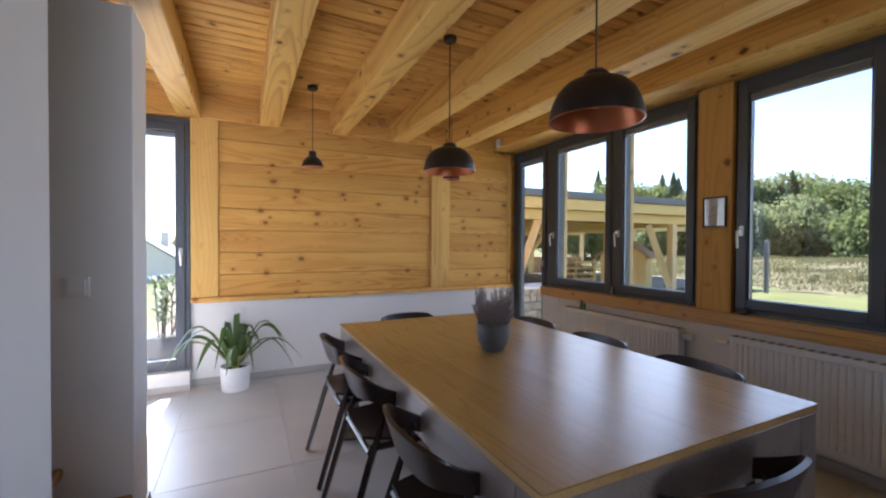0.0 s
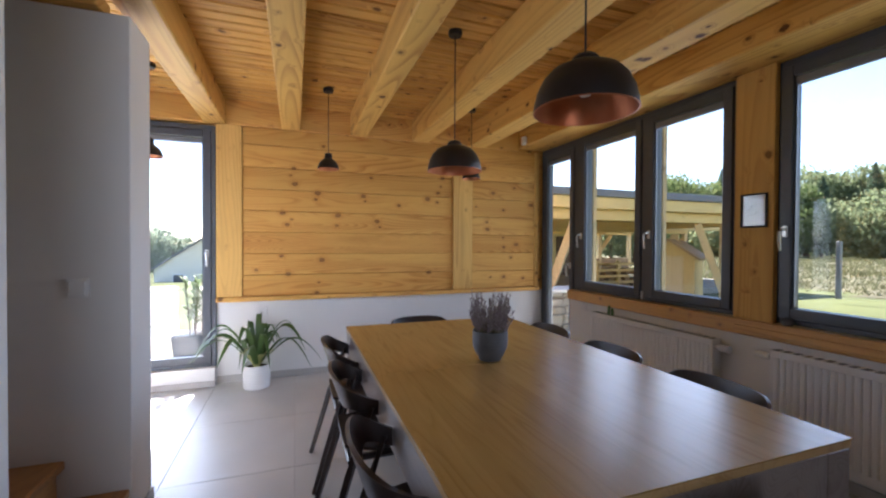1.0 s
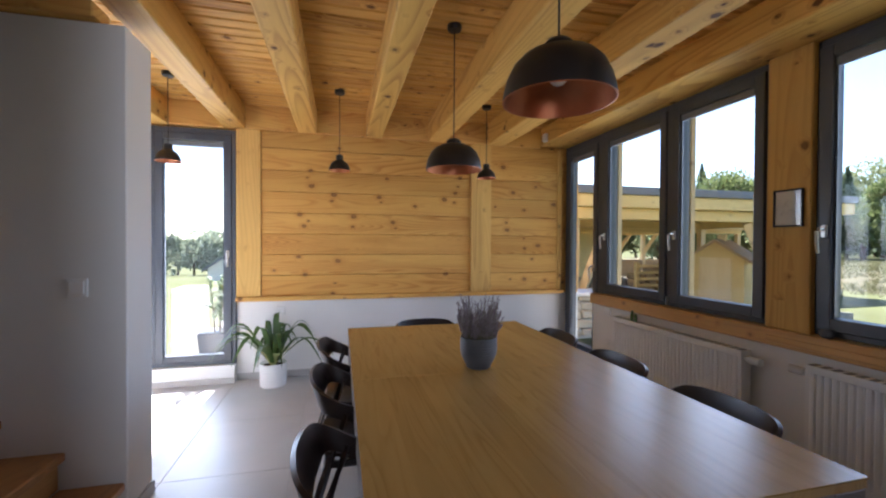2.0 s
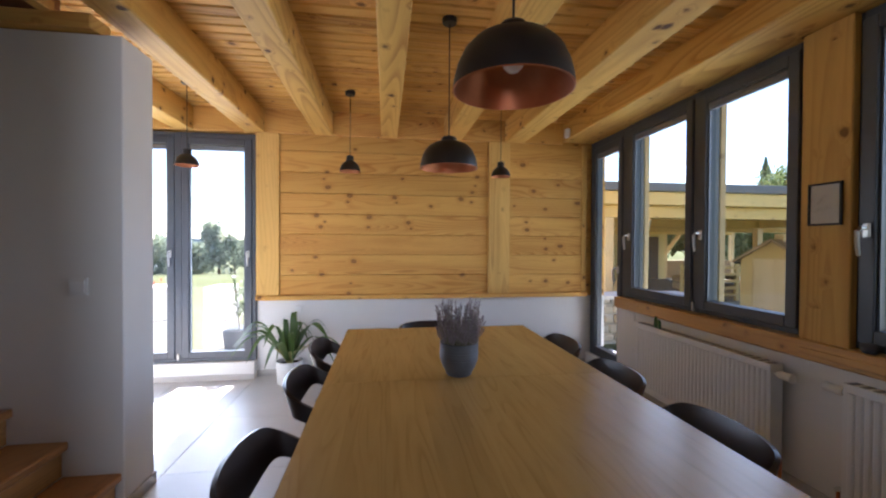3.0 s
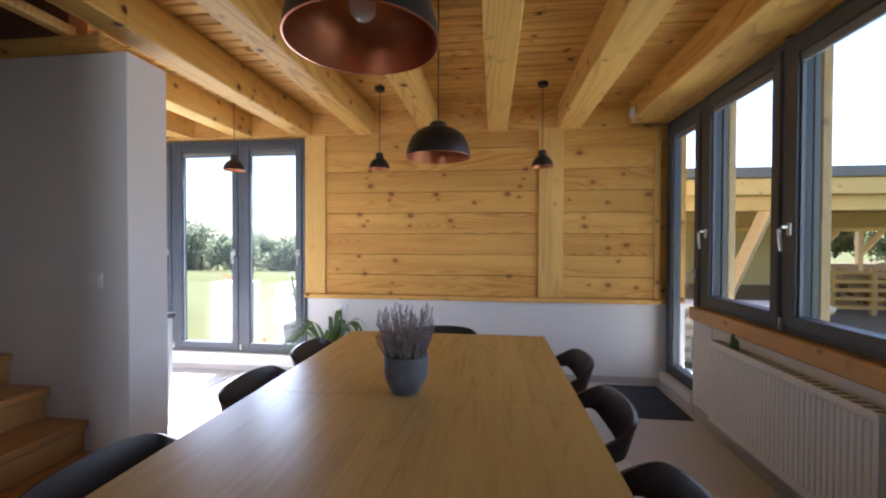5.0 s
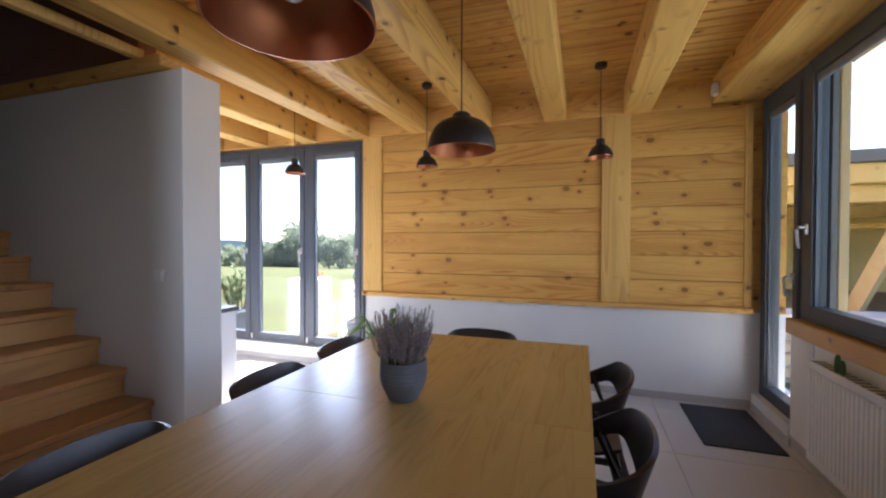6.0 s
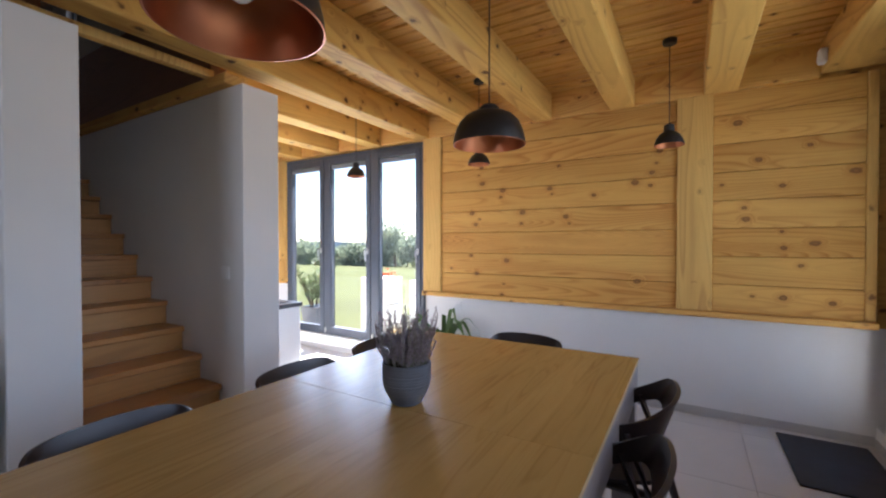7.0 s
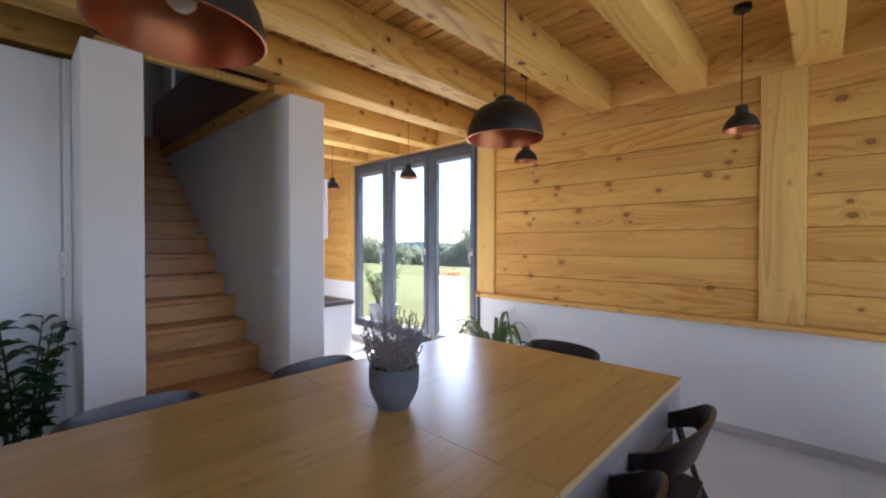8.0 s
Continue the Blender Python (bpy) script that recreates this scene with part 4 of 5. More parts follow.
pic = thing("picture", (2.993, 1.752, 1.505), "small picture in a thin black frame on the post", "picture")
for lo, hi in (((-0.014, -0.079, -0.105), (0, -0.069, 0.105)), ((-0.014, 0.069, -0.105), (0, 0.079, 0.105)), ((-0.014, -0.069, 0.095), (0, 0.069, 0.105)), ((-0.014, -0.069, -0.105), (0, 0.069, -0.095))):
    part("frame", box(lo, hi, 0.002), "black_plastic", pic)
part("print", box((-0.006, -0.0695, -0.0955), (-0.001, 0.0695, 0.0955)), "paper", pic, "pale paper print with a faint line drawing")
for a_, b_, c_ in ((-0.02, 0.02, 0.03), (0.0, 0.035, 0.01), (-0.03, 0.0, -0.02), (0.01, 0.04, -0.03)):
    part("drawn_line", tube([(-0.0066, a_, c_), (-0.0066, (a_ + b_) / 2, c_ + 0.012), (-0.0066, b_, c_ - 0.01)], 0.0012, 4), "ink", pic)
g = part("pane", box((-0.0095, -0.0695, -0.0955), (-0.008, 0.0695, 0.0955)), "glass", pic)
g.visible_shadow = False

sensor = thing("alarm_sensor", (2.698, 4.0, 2.435), "small white alarm sensor on the edge beam", "sensor")
part("housing", box((-0.04, -0.03, -0.045), (0.0, 0.03, 0.045), 0.012, seg=3), "white_plastic", sensor, smooth=True)
part("lens", box((-0.044, -0.02, -0.03), (-0.036, 0.02, 0.005), 0.006, seg=2), "pot_white", sensor)

mat_ = thing("door_mat", (2.715, 3.765, 0), "flat dark grey door mat on the tiles", "door mat")
part("mat_body", box((-0.225, -0.355, 0.0), (0.225, 0.355, 0.010), 0.004), "mat_dark", mat_)

ball = thing("stone_ball", (3.0, 1.56, 0.812), "dark round pebble on the window sill", "pebble")
part("stone", lathe([(0, 0), (0.022, 0.004), (0.034, 0.018), (0.034, 0.032), (0.022, 0.046), (0, 0.05)], 24), "vase_glaze", ball, smooth=True)

cac = thing("cactus_cutting", (2.94, 2.93, 0.654), "tiny green cactus ornament on the radiator", "plant")
for x, h in ((-0.022, 0.065), (0.02, 0.085)):
    part("stem", tube([(0, x, 0), (0, x * 1.1, h * 0.3), (0, x * 0.9 , h * 0.8), (0, x * 0.8, h)], [0.011, 0.013, 0.012, 0.006], 8), "cactus", cac, smooth=True)

# closet door in the west wall
cd = tagged(thing("door_closet"), "flush white closet door, shut, with a small latch", "door", kind="structure")
part("leaf", box((-0.822, 0.16, 0.01), (-0.80, 1.072, 2.262), 0.003), "cabinet_white", cd)
part("frame", box((-0.822, 1.082, 0.0), (-0.795, 1.115, 2.273), 0.003), "cabinet_white", cd)
part("latch", box((-0.80, 1.062, 1.10), (-0.785, 1.095, 1.24), 0.004), "white_plastic", cd)
part("latch_pin", tube([(-0.783, 1.077, 1.16), (-0.77, 1.077, 1.16)], 0.006, 8), "steel", cd)

# towel hanging on the stairs
cloth = thing("cloth", (-1.75, 1.375, 1.185), "folded ochre cloth lying on a stair tread", "cloth")
part("fold", box((-0.05, 0.0, 0.007), (0.05, 0.10, 0.10), 0.03, seg=3), "towel_ochre", cloth, smooth=True)

# skirting tiles
for name, lo, hi in (("baseboard_north", (-0.39, 4.192, 0.0), (2.99, 4.204, 0.062)), ("baseboard_door", (-2.54, 4.108, 0.0), (-0.39, 4.119, 0.05)), ("baseboard_stair", (-0.396, 2.16, 0.0), (-0.385, 2.412, 0.062)), ("baseboard_east", (3.003, SOUTH, 0.0), (3.0145, 3.612, 0.062)), ("baseboard_step", (2.988, 3.56, 0.0), (2.999, 4.19, 0.05))):
    structure(name, box(lo, hi, 0.002), "skirting_tile", "narrow grey tile skirting along the wall", "baseboard")

# ---- kitchen ----


def base_unit(x0, x1):
    u = thing("base_cabinet", ((x0 + x1) / 2, 2.665, 0), "white flat-fronted kitchen base cabinet", "cabinet", "kitchen base cabinets")
    w = (x1 - x0) / 2
    part("body", box((-w, -0.262, 0.0), (w, 0.24, 0.755), 0.002), "cabinet_white", u)
    d = part("door", box((-w + 0.003, 0.241, 0.10), (w - 0.003, 0.259, 0.752), 0.002), "cabinet_white", u)
    part("handle", box((-0.06, 0.26, 0.70), (0.06, 0.275, 0.712), 0.003), "steel", d)


for k in range(4):
    base_unit(-0.80 - 0.6 * (k + 1), -0.80 - 0.6 * k)
top = thing("worktop", (-2.0, 2.665, 0.756), "thin dark grey kitchen worktop", "worktop")
part("slab", box((-1.2, -0.262, 0.0), (1.21, 0.275, 0.034), 0.003), "worktop_grey", top)
hob = thing("hob", (-1.15, 2.68, 0.791), "black glass hob set on the worktop", "hob")
part("plate", box((-0.27, -0.2, 0), (0.27, 0.2, 0.006), 0.002), "black_plastic", hob)
for k in range(3):
    u = thing("wall_cabinet", (-1.15 - 0.6 * k, 2.56, 1.32), "white kitchen wall cabinet", "cabinet", "kitchen wall cabinets")
    part("body", box((-0.298, -0.158, 0), (0.298, 0.14, 0.5), 0.002), "cabinet_white", u)
    part("door", box((-0.296, 0.141, 0.002), (0.296, 0.158, 0.498), 0.002), "cabinet_white", u)

# ---- garden and distance ----
bm = bmesh.new()
bmesh.ops.create_grid(bm, x_segments=140, y_segments=140, size=700)


def land(x, y):
    """The lie of the land: level at the house, falling away to the north."""
    f = min(1.0, max(0.0, (40 - x) / 30))
    return -0.12 - 0.062 * max(0.0, min(y, 130) - 6.5) * f * f * (3 - 2 * f)


for v in bm.verts:
    v.co.z = land(v.co.x, v.co.y)
structure("ground", bm, "grass", "mown green lawn and meadow reaching to the woods", "ground")
structure("terrace", box((-4.5, 4.5, -0.3), (3.4, 4.98, 0.06), 0.01), "paving", "pale sunlit terrace paving outside the garden doors", "terrace")


def crown(name, parent, material, pts, leaf, seed, label=""):
    """A crown of many small leaves, each tilted its own way; pts pairs a place with a size."""
    rnd = random.Random(seed)
    verts, faces = [], []
    for c, size in pts:
        n = Vector((rnd.gauss(0, 1), rnd.gauss(0, 1), rnd.gauss(0.3, 1))).normalized()
        s = n.cross(Vector((0.3, 0.2, 1))).normalized()
        u = n.cross(s)
        w, h = leaf * size * rnd.uniform(0.6, 1.3), leaf * size * rnd.uniform(0.8, 1.5)
        k = len(verts)
        bend = n * w * 0.3
        for a_, b_, d_ in ((-1, -0.2, 1), (0, -1, 0), (1, -0.1, 1), (0.1, 1, 0)):
            verts.append(c + s * w * a_ * 0.5 + u * h * b_ * 0.5 + bend * d_)
        faces += [(k, k + 1, k + 3), (k + 1, k + 2, k + 3)]
    me = bpy.data.meshes.new(name)
    me.from_pydata([tuple(v) for v in verts], [], faces)
    me.materials.append(MATS[material])
    ob = new(name, me)
    ob.parent = parent
    if label:
        tagged(ob, label)
    return ob


def broadleaf(x, y, h, w, seed, material="leaf_tree", leaf=0.5, count=900, label="leafy green deciduous tree at the edge of the field", z0=-0.12):
    t = thing("tree", (x, y, z0), label, "tree", "trees round the garden")
    rnd = random.Random(seed)
    part("trunk", tube([(0, 0, 0), (rnd.uniform(-0.2, 0.2), 0, h * 0.3), (rnd.uniform(-0.4, 0.4), 0.1, h * 0.8)], [h * 0.03, h * 0.022, h * 0.006], 7), "bark", t)
    lobes = []
    for k in range(9):
        a = rnd.random() * 6.283
        f = rnd.random()
        lobes.append((Vector((math.cos(a) * w * 0.34 * (1 - 0.4 * f), math.sin(a) * w * 0.34 * (1 - 0.4 * f), h * (0.30 + 0.52 * f))), w * rnd.uniform(0.17, 0.30)))
        part("limb", tube([(0, 0, h * (0.2 + 0.4 * f)), lobes[-1][0]], [h * 0.010, h * 0.004], 5), "bark", t)
    pts = []
    for i in range(count):
        c, r = lobes[i % 9]
        d = Vector((rnd.gauss(0, 1), rnd.gauss(0, 1), rnd.gauss(0, 1))).normalized() * r * rnd.uniform(0.55, 1.12)
        d.z *= 1.15
        pts.append((c + d, 1.0))
    crown("crown", t, material, pts, leaf, seed + 1)


def conifer(x, y, h, w, seed, count=900, leaf=0.5, z0=-0.12):
    t = thing("conifer", (x, y, z0), "dark green spruce rising over the wood's edge", "tree", "trees round the garden")
    rnd = random.Random(seed)
    part("trunk", tube([(0, 0, 0), (0, 0, h)], [h * 0.018, h * 0.003], 7), "bark", t)
    pts = []
    for i in range(count):
        f = rnd.random() ** 0.8
        z = h * (0.10 + 0.90 * f)
        a = rnd.random() * 6.283
        tier = 0.62 + 0.38 * abs(math.sin(f * 21 + 1.3 * math.sin(2 * a + seed)))
        r = w * 0.5 * (1.01 - f) ** 0.85 * tier * math.sqrt(rnd.uniform(0.05, 1))
        pts.append((Vector((r * math.cos(a), r * math.sin(a), z - r * 0.3)), 0.35 + 0.9 * (1 - f)))
    crown("crown", t, "needles", pts, leaf, seed + 1)


R = random.Random(21)
# the wood to the east, in rows rising to the spruces behind
for row, (d0, h0, h1, w0) in enumerate(((54, 4.5, 7.0, 6.5), (60, 7.0, 9.0, 7.5), (67, 8.5, 10.5, 8.0))):
    for k in range(11):
        ang = radians(4 + 3.7 * k + 1.2 * row)
        d = d0 + R.uniform(-2, 2)
        x, y = d * math.cos(ang), d * math.sin(ang)
        if row and R.random() < 0.5:
            conifer(x, y, h1 * R.uniform(0.95, 1.2), R.uniform(3.8, 5.5), 100 + 20 * row + k, 3600, 0.34)
        else:
            broadleaf(x, y, R.uniform(h0 * 0.8, h1 * 1.15), w0 * R.uniform(0.8, 1.35), 200 + 20 * row + k, "leaf_pale" if R.random() < 0.45 else "leaf_tree", 0.30, 5200)
for k in range(26):
    ang = radians(2 + 1.7 * k)
    d = R.uniform(72, 84)
    conifer(d * math.cos(ang), d * math.sin(ang), R.uniform(8.8, 12.4), R.uniform(5.5, 8.0), 300 + k, 3000, 0.44)
for k in range(9):
    ang = radians(45 + 2.6 * k)
    d = R.uniform(44, 52)
    broadleaf(d * math.cos(ang), d * math.sin(ang), R.uniform(4, 5.2), R.uniform(5, 7), 450 + k, "leaf_pale" if k % 2 else "leaf_tree", 0.30, 3200)
# the far trees to the north, most with distance haze put into the leaf colour
for k in range(40):
    ang = radians(92 + 1.65 * k)
    d = R.uniform(95, 112) if k % 2 else R.uniform(114, 130)
    x, y = d * math.cos(ang), d * math.sin(ang)
    if k % 9 == 3 and ang < radians(122):
        conifer(x, y, R.uniform(7.5, 9.5), 5.5, 500 + k, 900, 0.7, z0=land(x, y))
    else:
        broadleaf(x, y, R.uniform(6.5, 11) if ang < radians(127) else R.uniform(3.0, 4.8), R.uniform(8, 13), 600 + k, "leaf_hazy" if k % 4 else "leaf_pale", 0.7, 1500, z0=land(x, y))

# rough meadow bank in front of the wood


def bank_height(x, y):
    u, w = (x - 34) / 18, (y - 10) / 34
    h = max(0.0, math.cos(u * math.pi / 2)) ** 1.1 * max(0.0, 1 - abs(w) ** 4) * (0.95 - 0.030 * max(0.0, min(y, 22)))
    return land(x, y) - 0.10 + h * (1 + 0.4 * noise.noise(Vector((x * 0.22, y * 0.22, 0)))) + 0.06 * noise.noise(Vector((x * 0.9, y * 0.9, 3)))


bm = bmesh.new()
bmesh.ops.create_grid(bm, x_segments=60, y_segments=90, size=1)
for v in bm.verts:
    u, w = v.co.x, v.co.y
    v.co.x, v.co.y = 34 + 18 * u, 10 + 34 * w
    v.co.z = bank_height(v.co.x, v.co.y)
bank = structure("meadow_bank", bm, "meadow_soil", "rough dry grassy bank of bare earth and weeds", "meadow", True)
rnd = random.Random(31)
verts, faces = [], []
for i in range(90000):
    x, y = rnd.uniform(16.5, 50), rnd.uniform(-12, 34)
    patch = noise.noise(Vector((x * 0.35, y * 0.35, 9)))
    if patch < -0.42:
        continue
    z = bank_height(x, y) - 0.02
    h = rnd.uniform(0.08, 0.26) * (0.7 + 1.6 * max(0.0, patch))
    a = rnd.random() * 3.14
    k = len(verts)
    dx, dy = 0.030 * math.cos(a), 0.030 * math.sin(a)
    lean = (rnd.uniform(-0.14, 0.14), rnd.uniform(-0.14, 0.14))
    verts += [(x - dx, y - dy, z), (x + dx, y + dy, z), (x + lean[0], y + lean[1], z + h)]
    faces.append((k, k + 1, k + 2))
me = bpy.data.meshes.new("meadow_grass")
me.from_pydata(verts, [], faces)
me.materials.append(MATS["dry_grass"])
tagged(new("meadow_grass", me), "tall dry meadow grass and weeds on the bank", "grass", kind="stuff")

pole = thing("fence_post", (13.7, 6.6, -0.12), "pale grey fence post on the lawn", "post")
part("shaft", box((-0.05, -0.05, 0), (0.05, 0.05, 1.52), 0.01), "alu_grey", pole)

# ---- carport ----
cp = thing("carport", (0, 0, -0.12), "open timber carport with a flat grey-edged roof on braced posts", "carport")


def cbox(name, lo, hi, material, bev=0.01):
    return part(name, box(lo, hi, bev), material, cp)


EAVE = 2.27
cbox("roof", (3.4, 6.1, EAVE + 0.02), (10.9, 16.3, EAVE + 0.16), "roof_grey")
cbox("roof", (10.905, 9.6, EAVE + 0.02), (16.0, 16.3, EAVE + 0.16), "roof_grey")
cbox("fascia", (3.45, 6.16, EAVE - 0.20), (10.85, 6.20, EAVE + 0.018), "board_out")
cbox("fascia", (10.86, 6.16, EAVE - 0.20), (10.90, 9.6, EAVE + 0.018), "board_out")
for y in (6.32, 9.6, 12.8, 15.9):
    cbox("bearer", (3.5, y, EAVE - 0.40), (10.8 if y < 9 else 15.9, y + 0.16, EAVE - 0.20), "board_out")
cbox("bearer", (10.6, 6.5, EAVE - 0.40), (10.76, 9.58, EAVE - 0.20), "board_out")
for k in range(9):
    x = 3.8 + 0.8 * k
    cbox("rafter", (x - 0.04, 6.22, EAVE - 0.195), (x + 0.04, 16.0, EAVE - 0.02), "board_out")
for k in range(6):
    x = 11.2 + 0.8 * k
    cbox("rafter", (x - 0.04, 9.65, EAVE - 0.195), (x + 0.04, 16.0, EAVE - 0.02), "board_out")
cbox("soffit", (3.45, 6.2, EAVE - 0.018), (10.9, 16.2, EAVE + 0.015), "board_out")
cbox("soffit", (10.905, 9.65, EAVE - 0.018), (15.95, 16.2, EAVE + 0.015), "board_out")
for x, y in ((4.5, 6.4), (9.2, 6.4), (10.68, 9.68), (15.8, 9.68), (15.8, 12.9), (15.8, 15.98), (14.0, 15.98), (12.6, 15.98)):
    cbox("post", (x - 0.08, y - 0.08, 0), (x + 0.08, y + 0.08, EAVE - 0.401), "timber_out")
for (x0, z0), (x1, z1), y in (((4.58, 0.35), (5.22, EAVE - 0.41), 6.4), ((9.12, 0.42), (8.35, EAVE - 0.41), 6.4), ((14.0, 1.0), (14.7, EAVE - 0.41), 15.98), ((12.6, 1.0), (13.3, EAVE - 0.41), 15.98)):
    part("brace", tube([(x0, y, z0), (x1, y, z1)], [0.10, 0.10], 4), "timber_out", cp)
cbox("back_wall", (3.4, 15.5, 0), (12.3, 15.7, EAVE - 0.41), "render_yellow")
cbox("door", (11.2, 15.44, 0), (11.95, 15.5, 1.75), "door_brown")
cbox("rail_board", (12.4, 15.9, 0.0), (15.7, 15.95, 0.75), "rack_wood")

# stone plinth wall below the carport's edge, and a slatted rack
sw = thing("stone_wall", (4.35, 5.6, -0.12), "low rubble stone wall with a smooth coping", "stone wall")
part("core", box((-0.95, -0.13, 0), (0.95, 0.2, 0.64), 0.0), "mortar", sw)
part("coping", box((-1.0, -0.22, 0.645), (1.0, 0.28, 0.70), 0.01), "paving", sw)
rnd = random.Random(5)
zz = 0.03
while zz < 0.58:
    xx, hh = -0.93, rnd.uniform(0.09, 0.15)
    while xx < 0.85:
        ww = rnd.uniform(0.12, 0.28)
        st = centred((ww - 0.018, 0.10, hh - 0.018), 0.022)
        for v in st.verts:
            v.co += Vector((rnd.uniform(-0.01, 0.01), rnd.uniform(-0.008, 0.008), rnd.uniform(-0.01, 0.01)))
        o = part("stone", st, "stone", sw)
        o.location = (xx + ww / 2, -0.15, zz + hh / 2)
        xx += ww
    zz += hh

rack = thing("log_rack", (8.9, 9.2, -0.12), "slatted timber rack of stacked firewood under the carport", "rack")
for k in range(5):
    part("slat", box((-0.8, -0.03, 0.14 + 0.17 * k), (0.8, 0.0, 0.21 + 0.17 * k), 0.005), "board_out", rack)
for x in (-0.75, 0, 0.75):
    part("upright", box((x - 0.05, 0.0, 0), (x + 0.05, 0.08, 0.95), 0.005), "board_out", rack)
rnd = random.Random(17)
for k in range(60):
    x, z = rnd.uniform(-0.72, 0.72), rnd.uniform(0.10, 0.72)
    part("log", tube([(x, 0.1, z), (x + rnd.uniform(-0.03, 0.03), 0.45, z)], rnd.uniform(0.05, 0.09), 7), "rack_wood", rack)

hut = thing("playhouse", (9.05, 7.55, -0.12), "small wooden garden hut with a pitched roof", "hut", turn=-60)
bm = bmesh.new()
pr = [(-0.52, 0.0), (0.52, 0.0), (0.52, 1.15), (0.0, 1.5), (-0.52, 1.15)]
f_, b_ = [bm.verts.new((x, -0.6, z)) for x, z in pr], [bm.verts.new((x, 0.6, z)) for x, z in pr]
bm.faces.new(f_)
bm.faces.new(b_[::-1])
for i in range(5):
    j = (i + 1) % 5
    bm.faces.new((f_[i], b_[i], b_[j], f_[j]))
part("body", bm, "board_out", hut)
for s in (-1, 1):
    part("roof", sheet([[(s * 0.64, -0.72, 1.07), (s * 0.64, 0.72, 1.07)], [(0, -0.72, 1.53), (0, 0.72, 1.53)]], 0.05), "rack_wood", hut)
part("door", box((-0.3, -0.63, 0.05), (0.3, -0.605, 1.15), 0.006), "timber_out", hut)
part("chimney", box((-0.08, -0.08, 1.46), (0.08, 0.08, 1.66), 0.006), "timber_out", hut)
yard_bm = box((3.4, 6.15, -0.3), (10.9, 16.5, -0.10), 0.01)
box((10.902, 9.6, -0.3), (16.2, 16.5, -0.10), 0.01, yard_bm)
structure("yard", yard_bm, "yard_gravel", "pale gravelled yard beside the house and carport", "yard")

# ---- terrace things ----


def planter(x, y, h, seed, branches):
    p = thing("planter", (x, y, 0.06), "oleander bush in a dark square planter on the terrace", "planter", "oleander planters")
    bm = box((-0.16, -0.16, 0), (0.16, 0.16, 0.32), 0.01)
    for v in bm.verts:
        if v.co.z < 0.15:
            v.co.x *= 0.82
            v.co.y *= 0.82
    part("tub", bm, "frame_grey", p)
    rnd = random.Random(seed)
    for k in range(branches):
        a, r = rnd.random() * 6.28, rnd.uniform(0.06, 0.30)
        tip = Vector((r * math.cos(a), r * math.sin(a), 0.32 + h * rnd.uniform(0.6, 1.0)))
        base = Vector((0.08 * math.cos(a), 0.08 * math.sin(a), 0.30))
        part("branch", tube([base, base.lerp(tip, 0.5) + Vector((0, 0, 0.05)), tip], [0.008, 0.006, 0.003], 5), "bark", p)
        for j in range(26):
            f = 0.25 + 0.75 * j / 25
            bm = bmesh.new() if j == 0 else bm
            strap_leaf(bm, base.lerp(tip, f), rnd.random() * 6.28, rnd.uniform(0.09, 0.15), rnd.uniform(0.02, 0.09), 0.02, 0.022)
        part("foliage", bm, "leaf_oleander", p)


planter(-2.63, 4.74, 0.62, 1, 15)
planter(-0.68, 4.70, 0.58, 2, 7)


def white_stack(x, y, w, d, z0, layers):
    s = thing("white_bin", (x, y, z0), "stack of white sunlit boxes on a pallet outside", "box", "white boxes on the terrace")
    part("pallet", box((-w / 2 - 0.05, -d / 2 - 0.05, 0), (w / 2 + 0.05, d / 2 + 0.05, 0.12), 0.01), "board_out", s)
    for k in range(layers):
        part("box", box((-w / 2, -d / 2, 0.122 + 0.39 * k), (w / 2, d / 2, 0.505 + 0.39 * k), 0.012), "white_box", s)


white_stack(-1.93, 5.35, 0.46, 0.4, -0.12, 2)
white_stack(-1.12, 5.30, 0.26, 0.4, -0.12, 2)
white_stack(-0.66, 5.30, 0.24, 0.3, -0.12, 2)

# ---- neighbour's house beyond the lawn ----
house = thing("house", (-8.4, 51.0, -3.9), "pale gabled neighbouring house with a dark tiled roof", "house")
bm = bmesh.new()
pr = [(-4.0, 0), (4.0, 0), (4.0, 2.6), (0.0, 5.4), (-4.0, 2.6)]
f_, b_ = [bm.verts.new((x, -5, z)) for x, z in pr], [bm.verts.new((x, 5, z)) for x, z in pr]
bm.faces.new(f_)
bm.faces.new(b_[::-1])
for i in range(5):
    j = (i + 1) % 5
    bm.faces.new((f_[i], b_[i], b_[j], f_[j]))
part("wall", bm, "render_pale", house)
for s in (-1, 1):
    part("roof", sheet([[(s * 4.5, -5.4, 2.38), (s * 4.5, 5.4, 2.38)], [(0, -5.4, 5.52), (0, 5.4, 5.52)]], 0.14), "roof_grey", house)
part("chimney", box((0.8, -0.3, 4.6), (1.4, 0.3, 6.2), 0.02), "render_pale", house)
for x in (-2.0, 1.6):
    w_ = part("window", box((x - 0.5, -5.03, 1.0), (x + 0.5, -4.98, 2.1), 0.01), "white_box", house)
    part("pane", box((x - 0.42, -5.04, 1.08), (x + 0.42, -5.031, 2.02)), "frame_grey", w_)


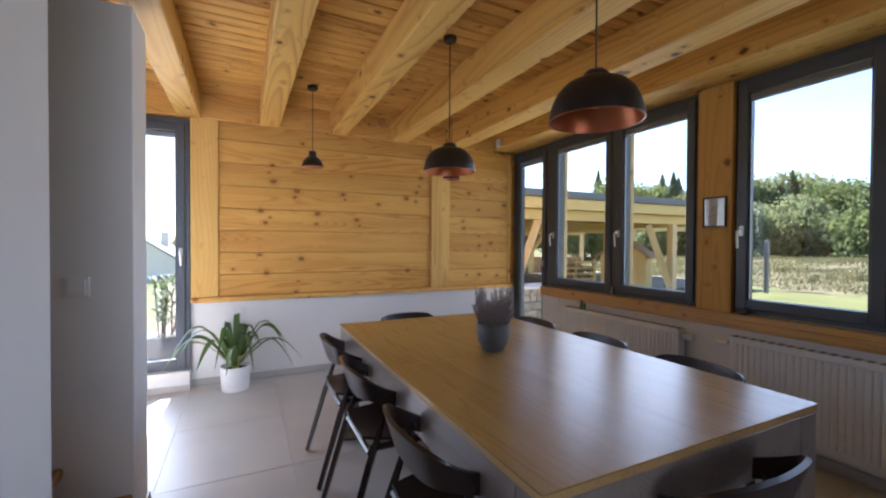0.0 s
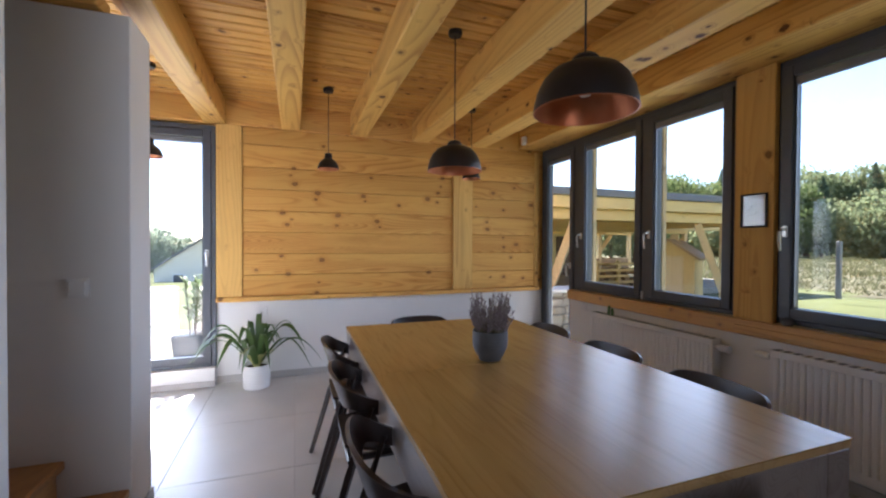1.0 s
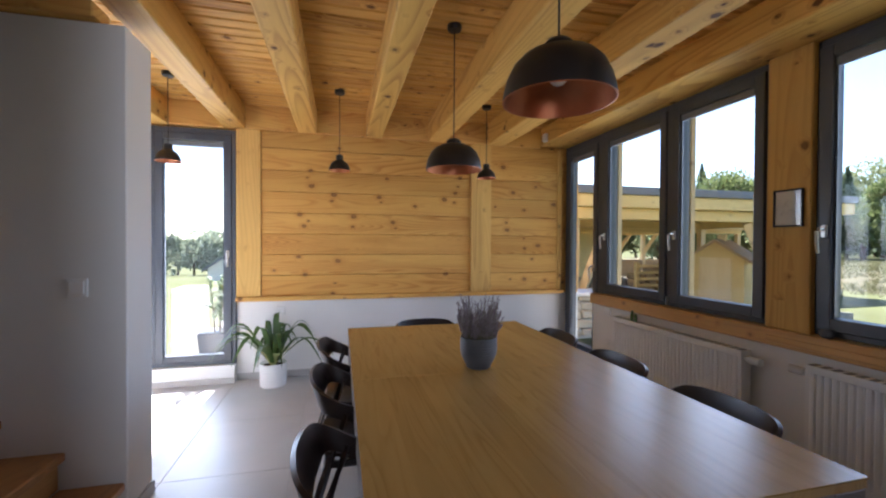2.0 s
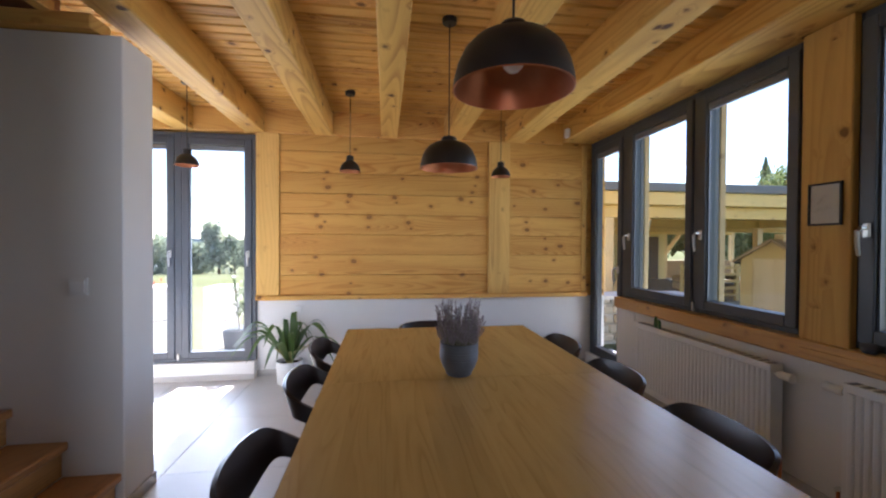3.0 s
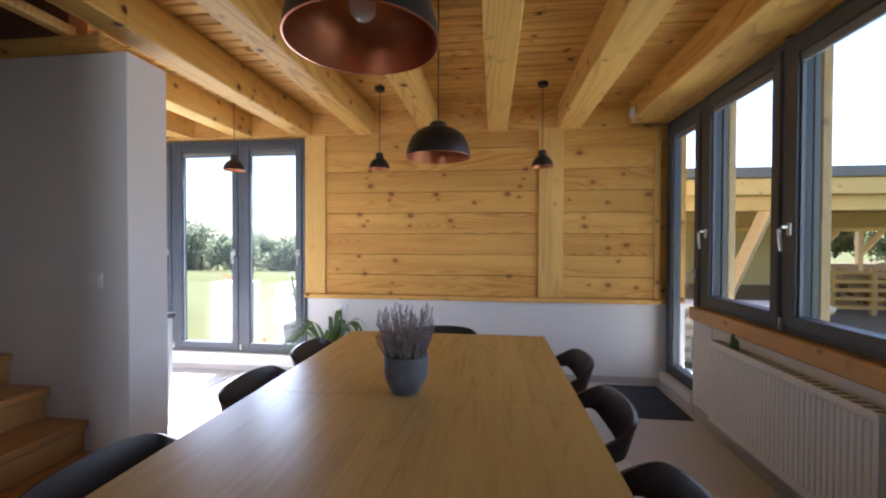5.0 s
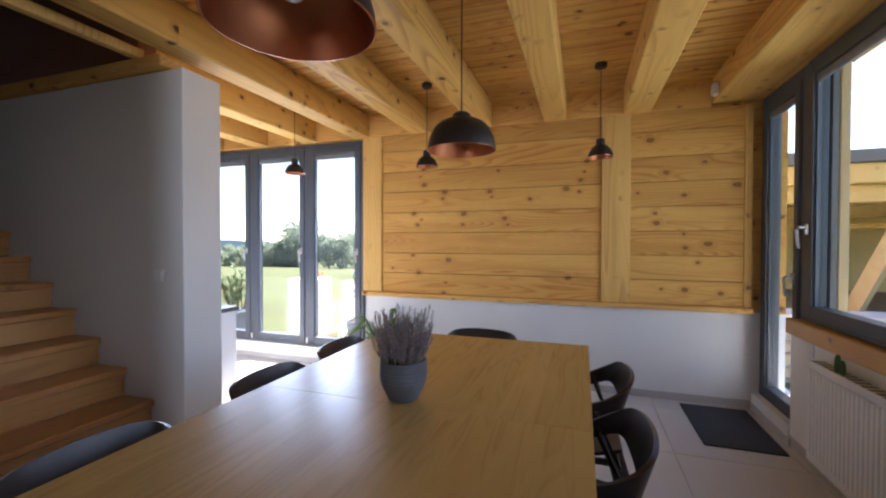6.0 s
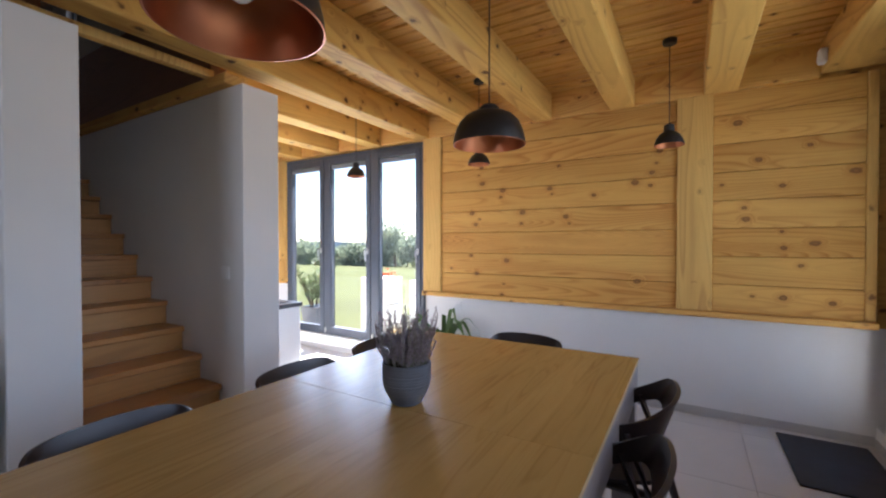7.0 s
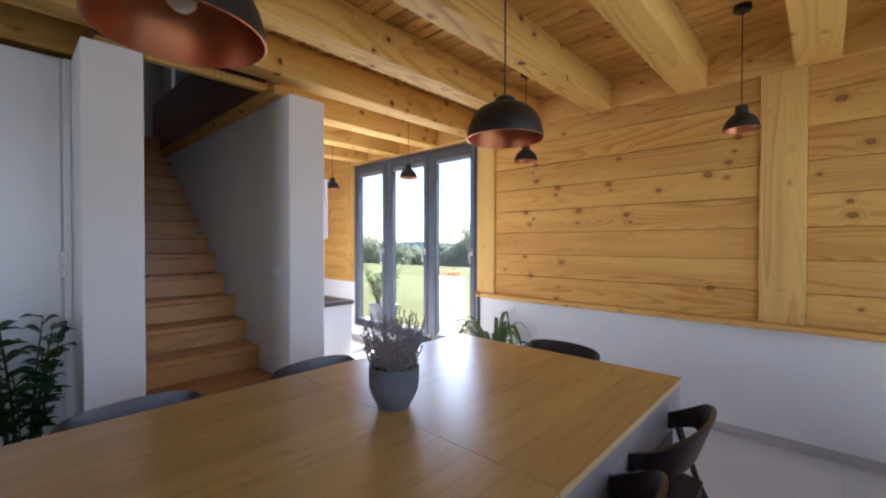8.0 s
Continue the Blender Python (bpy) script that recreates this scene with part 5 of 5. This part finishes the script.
def red_shrub():
    b = thing("flowering_shrub", (-2.35, 5.85, -0.12), "small garden shrub with red blossoms on the lawn", "shrub")
    rnd = random.Random(3)
    leaves, flowers = [], []
    for k in range(9):
        a, r = rnd.random() * 6.28, rnd.uniform(0.05, 0.2)
        tip = Vector((r * math.cos(a), r * math.sin(a), rnd.uniform(0.75, 1.02)))
        part("branch", tube([(0.03 * math.cos(a), 0.03 * math.sin(a), 0), tip * 0.6, tip], [0.01, 0.007, 0.003], 5), "bark", b)
        for i in range(60):
            f = rnd.uniform(0.25, 0.95)
            leaves.append((tip * f + Vector((rnd.gauss(0, 0.05), rnd.gauss(0, 0.05), rnd.gauss(0, 0.04))), 1.0))
        for i in range(14):
            flowers.append((tip + Vector((rnd.gauss(0, 0.045), rnd.gauss(0, 0.045), rnd.gauss(0, 0.04))), 1.0))
    crown("foliage", b, "leaf_oleander", leaves, 0.05, 5)
    crown("blossom", b, "blossom_red", flowers, 0.045, 6, "clusters of red blossoms")


red_shrub()

# hills at the skyline, blue because distance haze is put into their colour
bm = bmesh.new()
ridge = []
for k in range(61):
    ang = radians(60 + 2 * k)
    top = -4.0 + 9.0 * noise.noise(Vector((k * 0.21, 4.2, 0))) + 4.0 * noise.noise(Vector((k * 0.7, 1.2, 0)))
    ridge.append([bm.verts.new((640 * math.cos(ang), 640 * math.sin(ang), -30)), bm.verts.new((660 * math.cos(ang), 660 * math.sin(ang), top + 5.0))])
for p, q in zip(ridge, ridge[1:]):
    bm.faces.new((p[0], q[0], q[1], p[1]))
structure("backdrop_hills", bm, "hazy_hills", "low wooded hills at the skyline, distance haze in their blue colour", "hills", True)

# ---- floor tiles ----
TX, TY = 0.67, 0.76
tile_mesh = data_of(centred((TX - 0.0028, TY - 0.0028, 0.012), 0.001), "tile", "floor_tile")
cols = range(math.floor((WEST - 0.28) / TX), math.ceil((3.05 - 0.28) / TX))
for i in cols:
    for j in range(math.floor((SOUTH - 3.24) / TY), math.ceil((4.2 - 3.24) / TY)):
        piece("tile", tile_mesh, floor, (0.28 + TX * (i + 0.5), 3.24 + TY * (j + 0.5), -0.006))
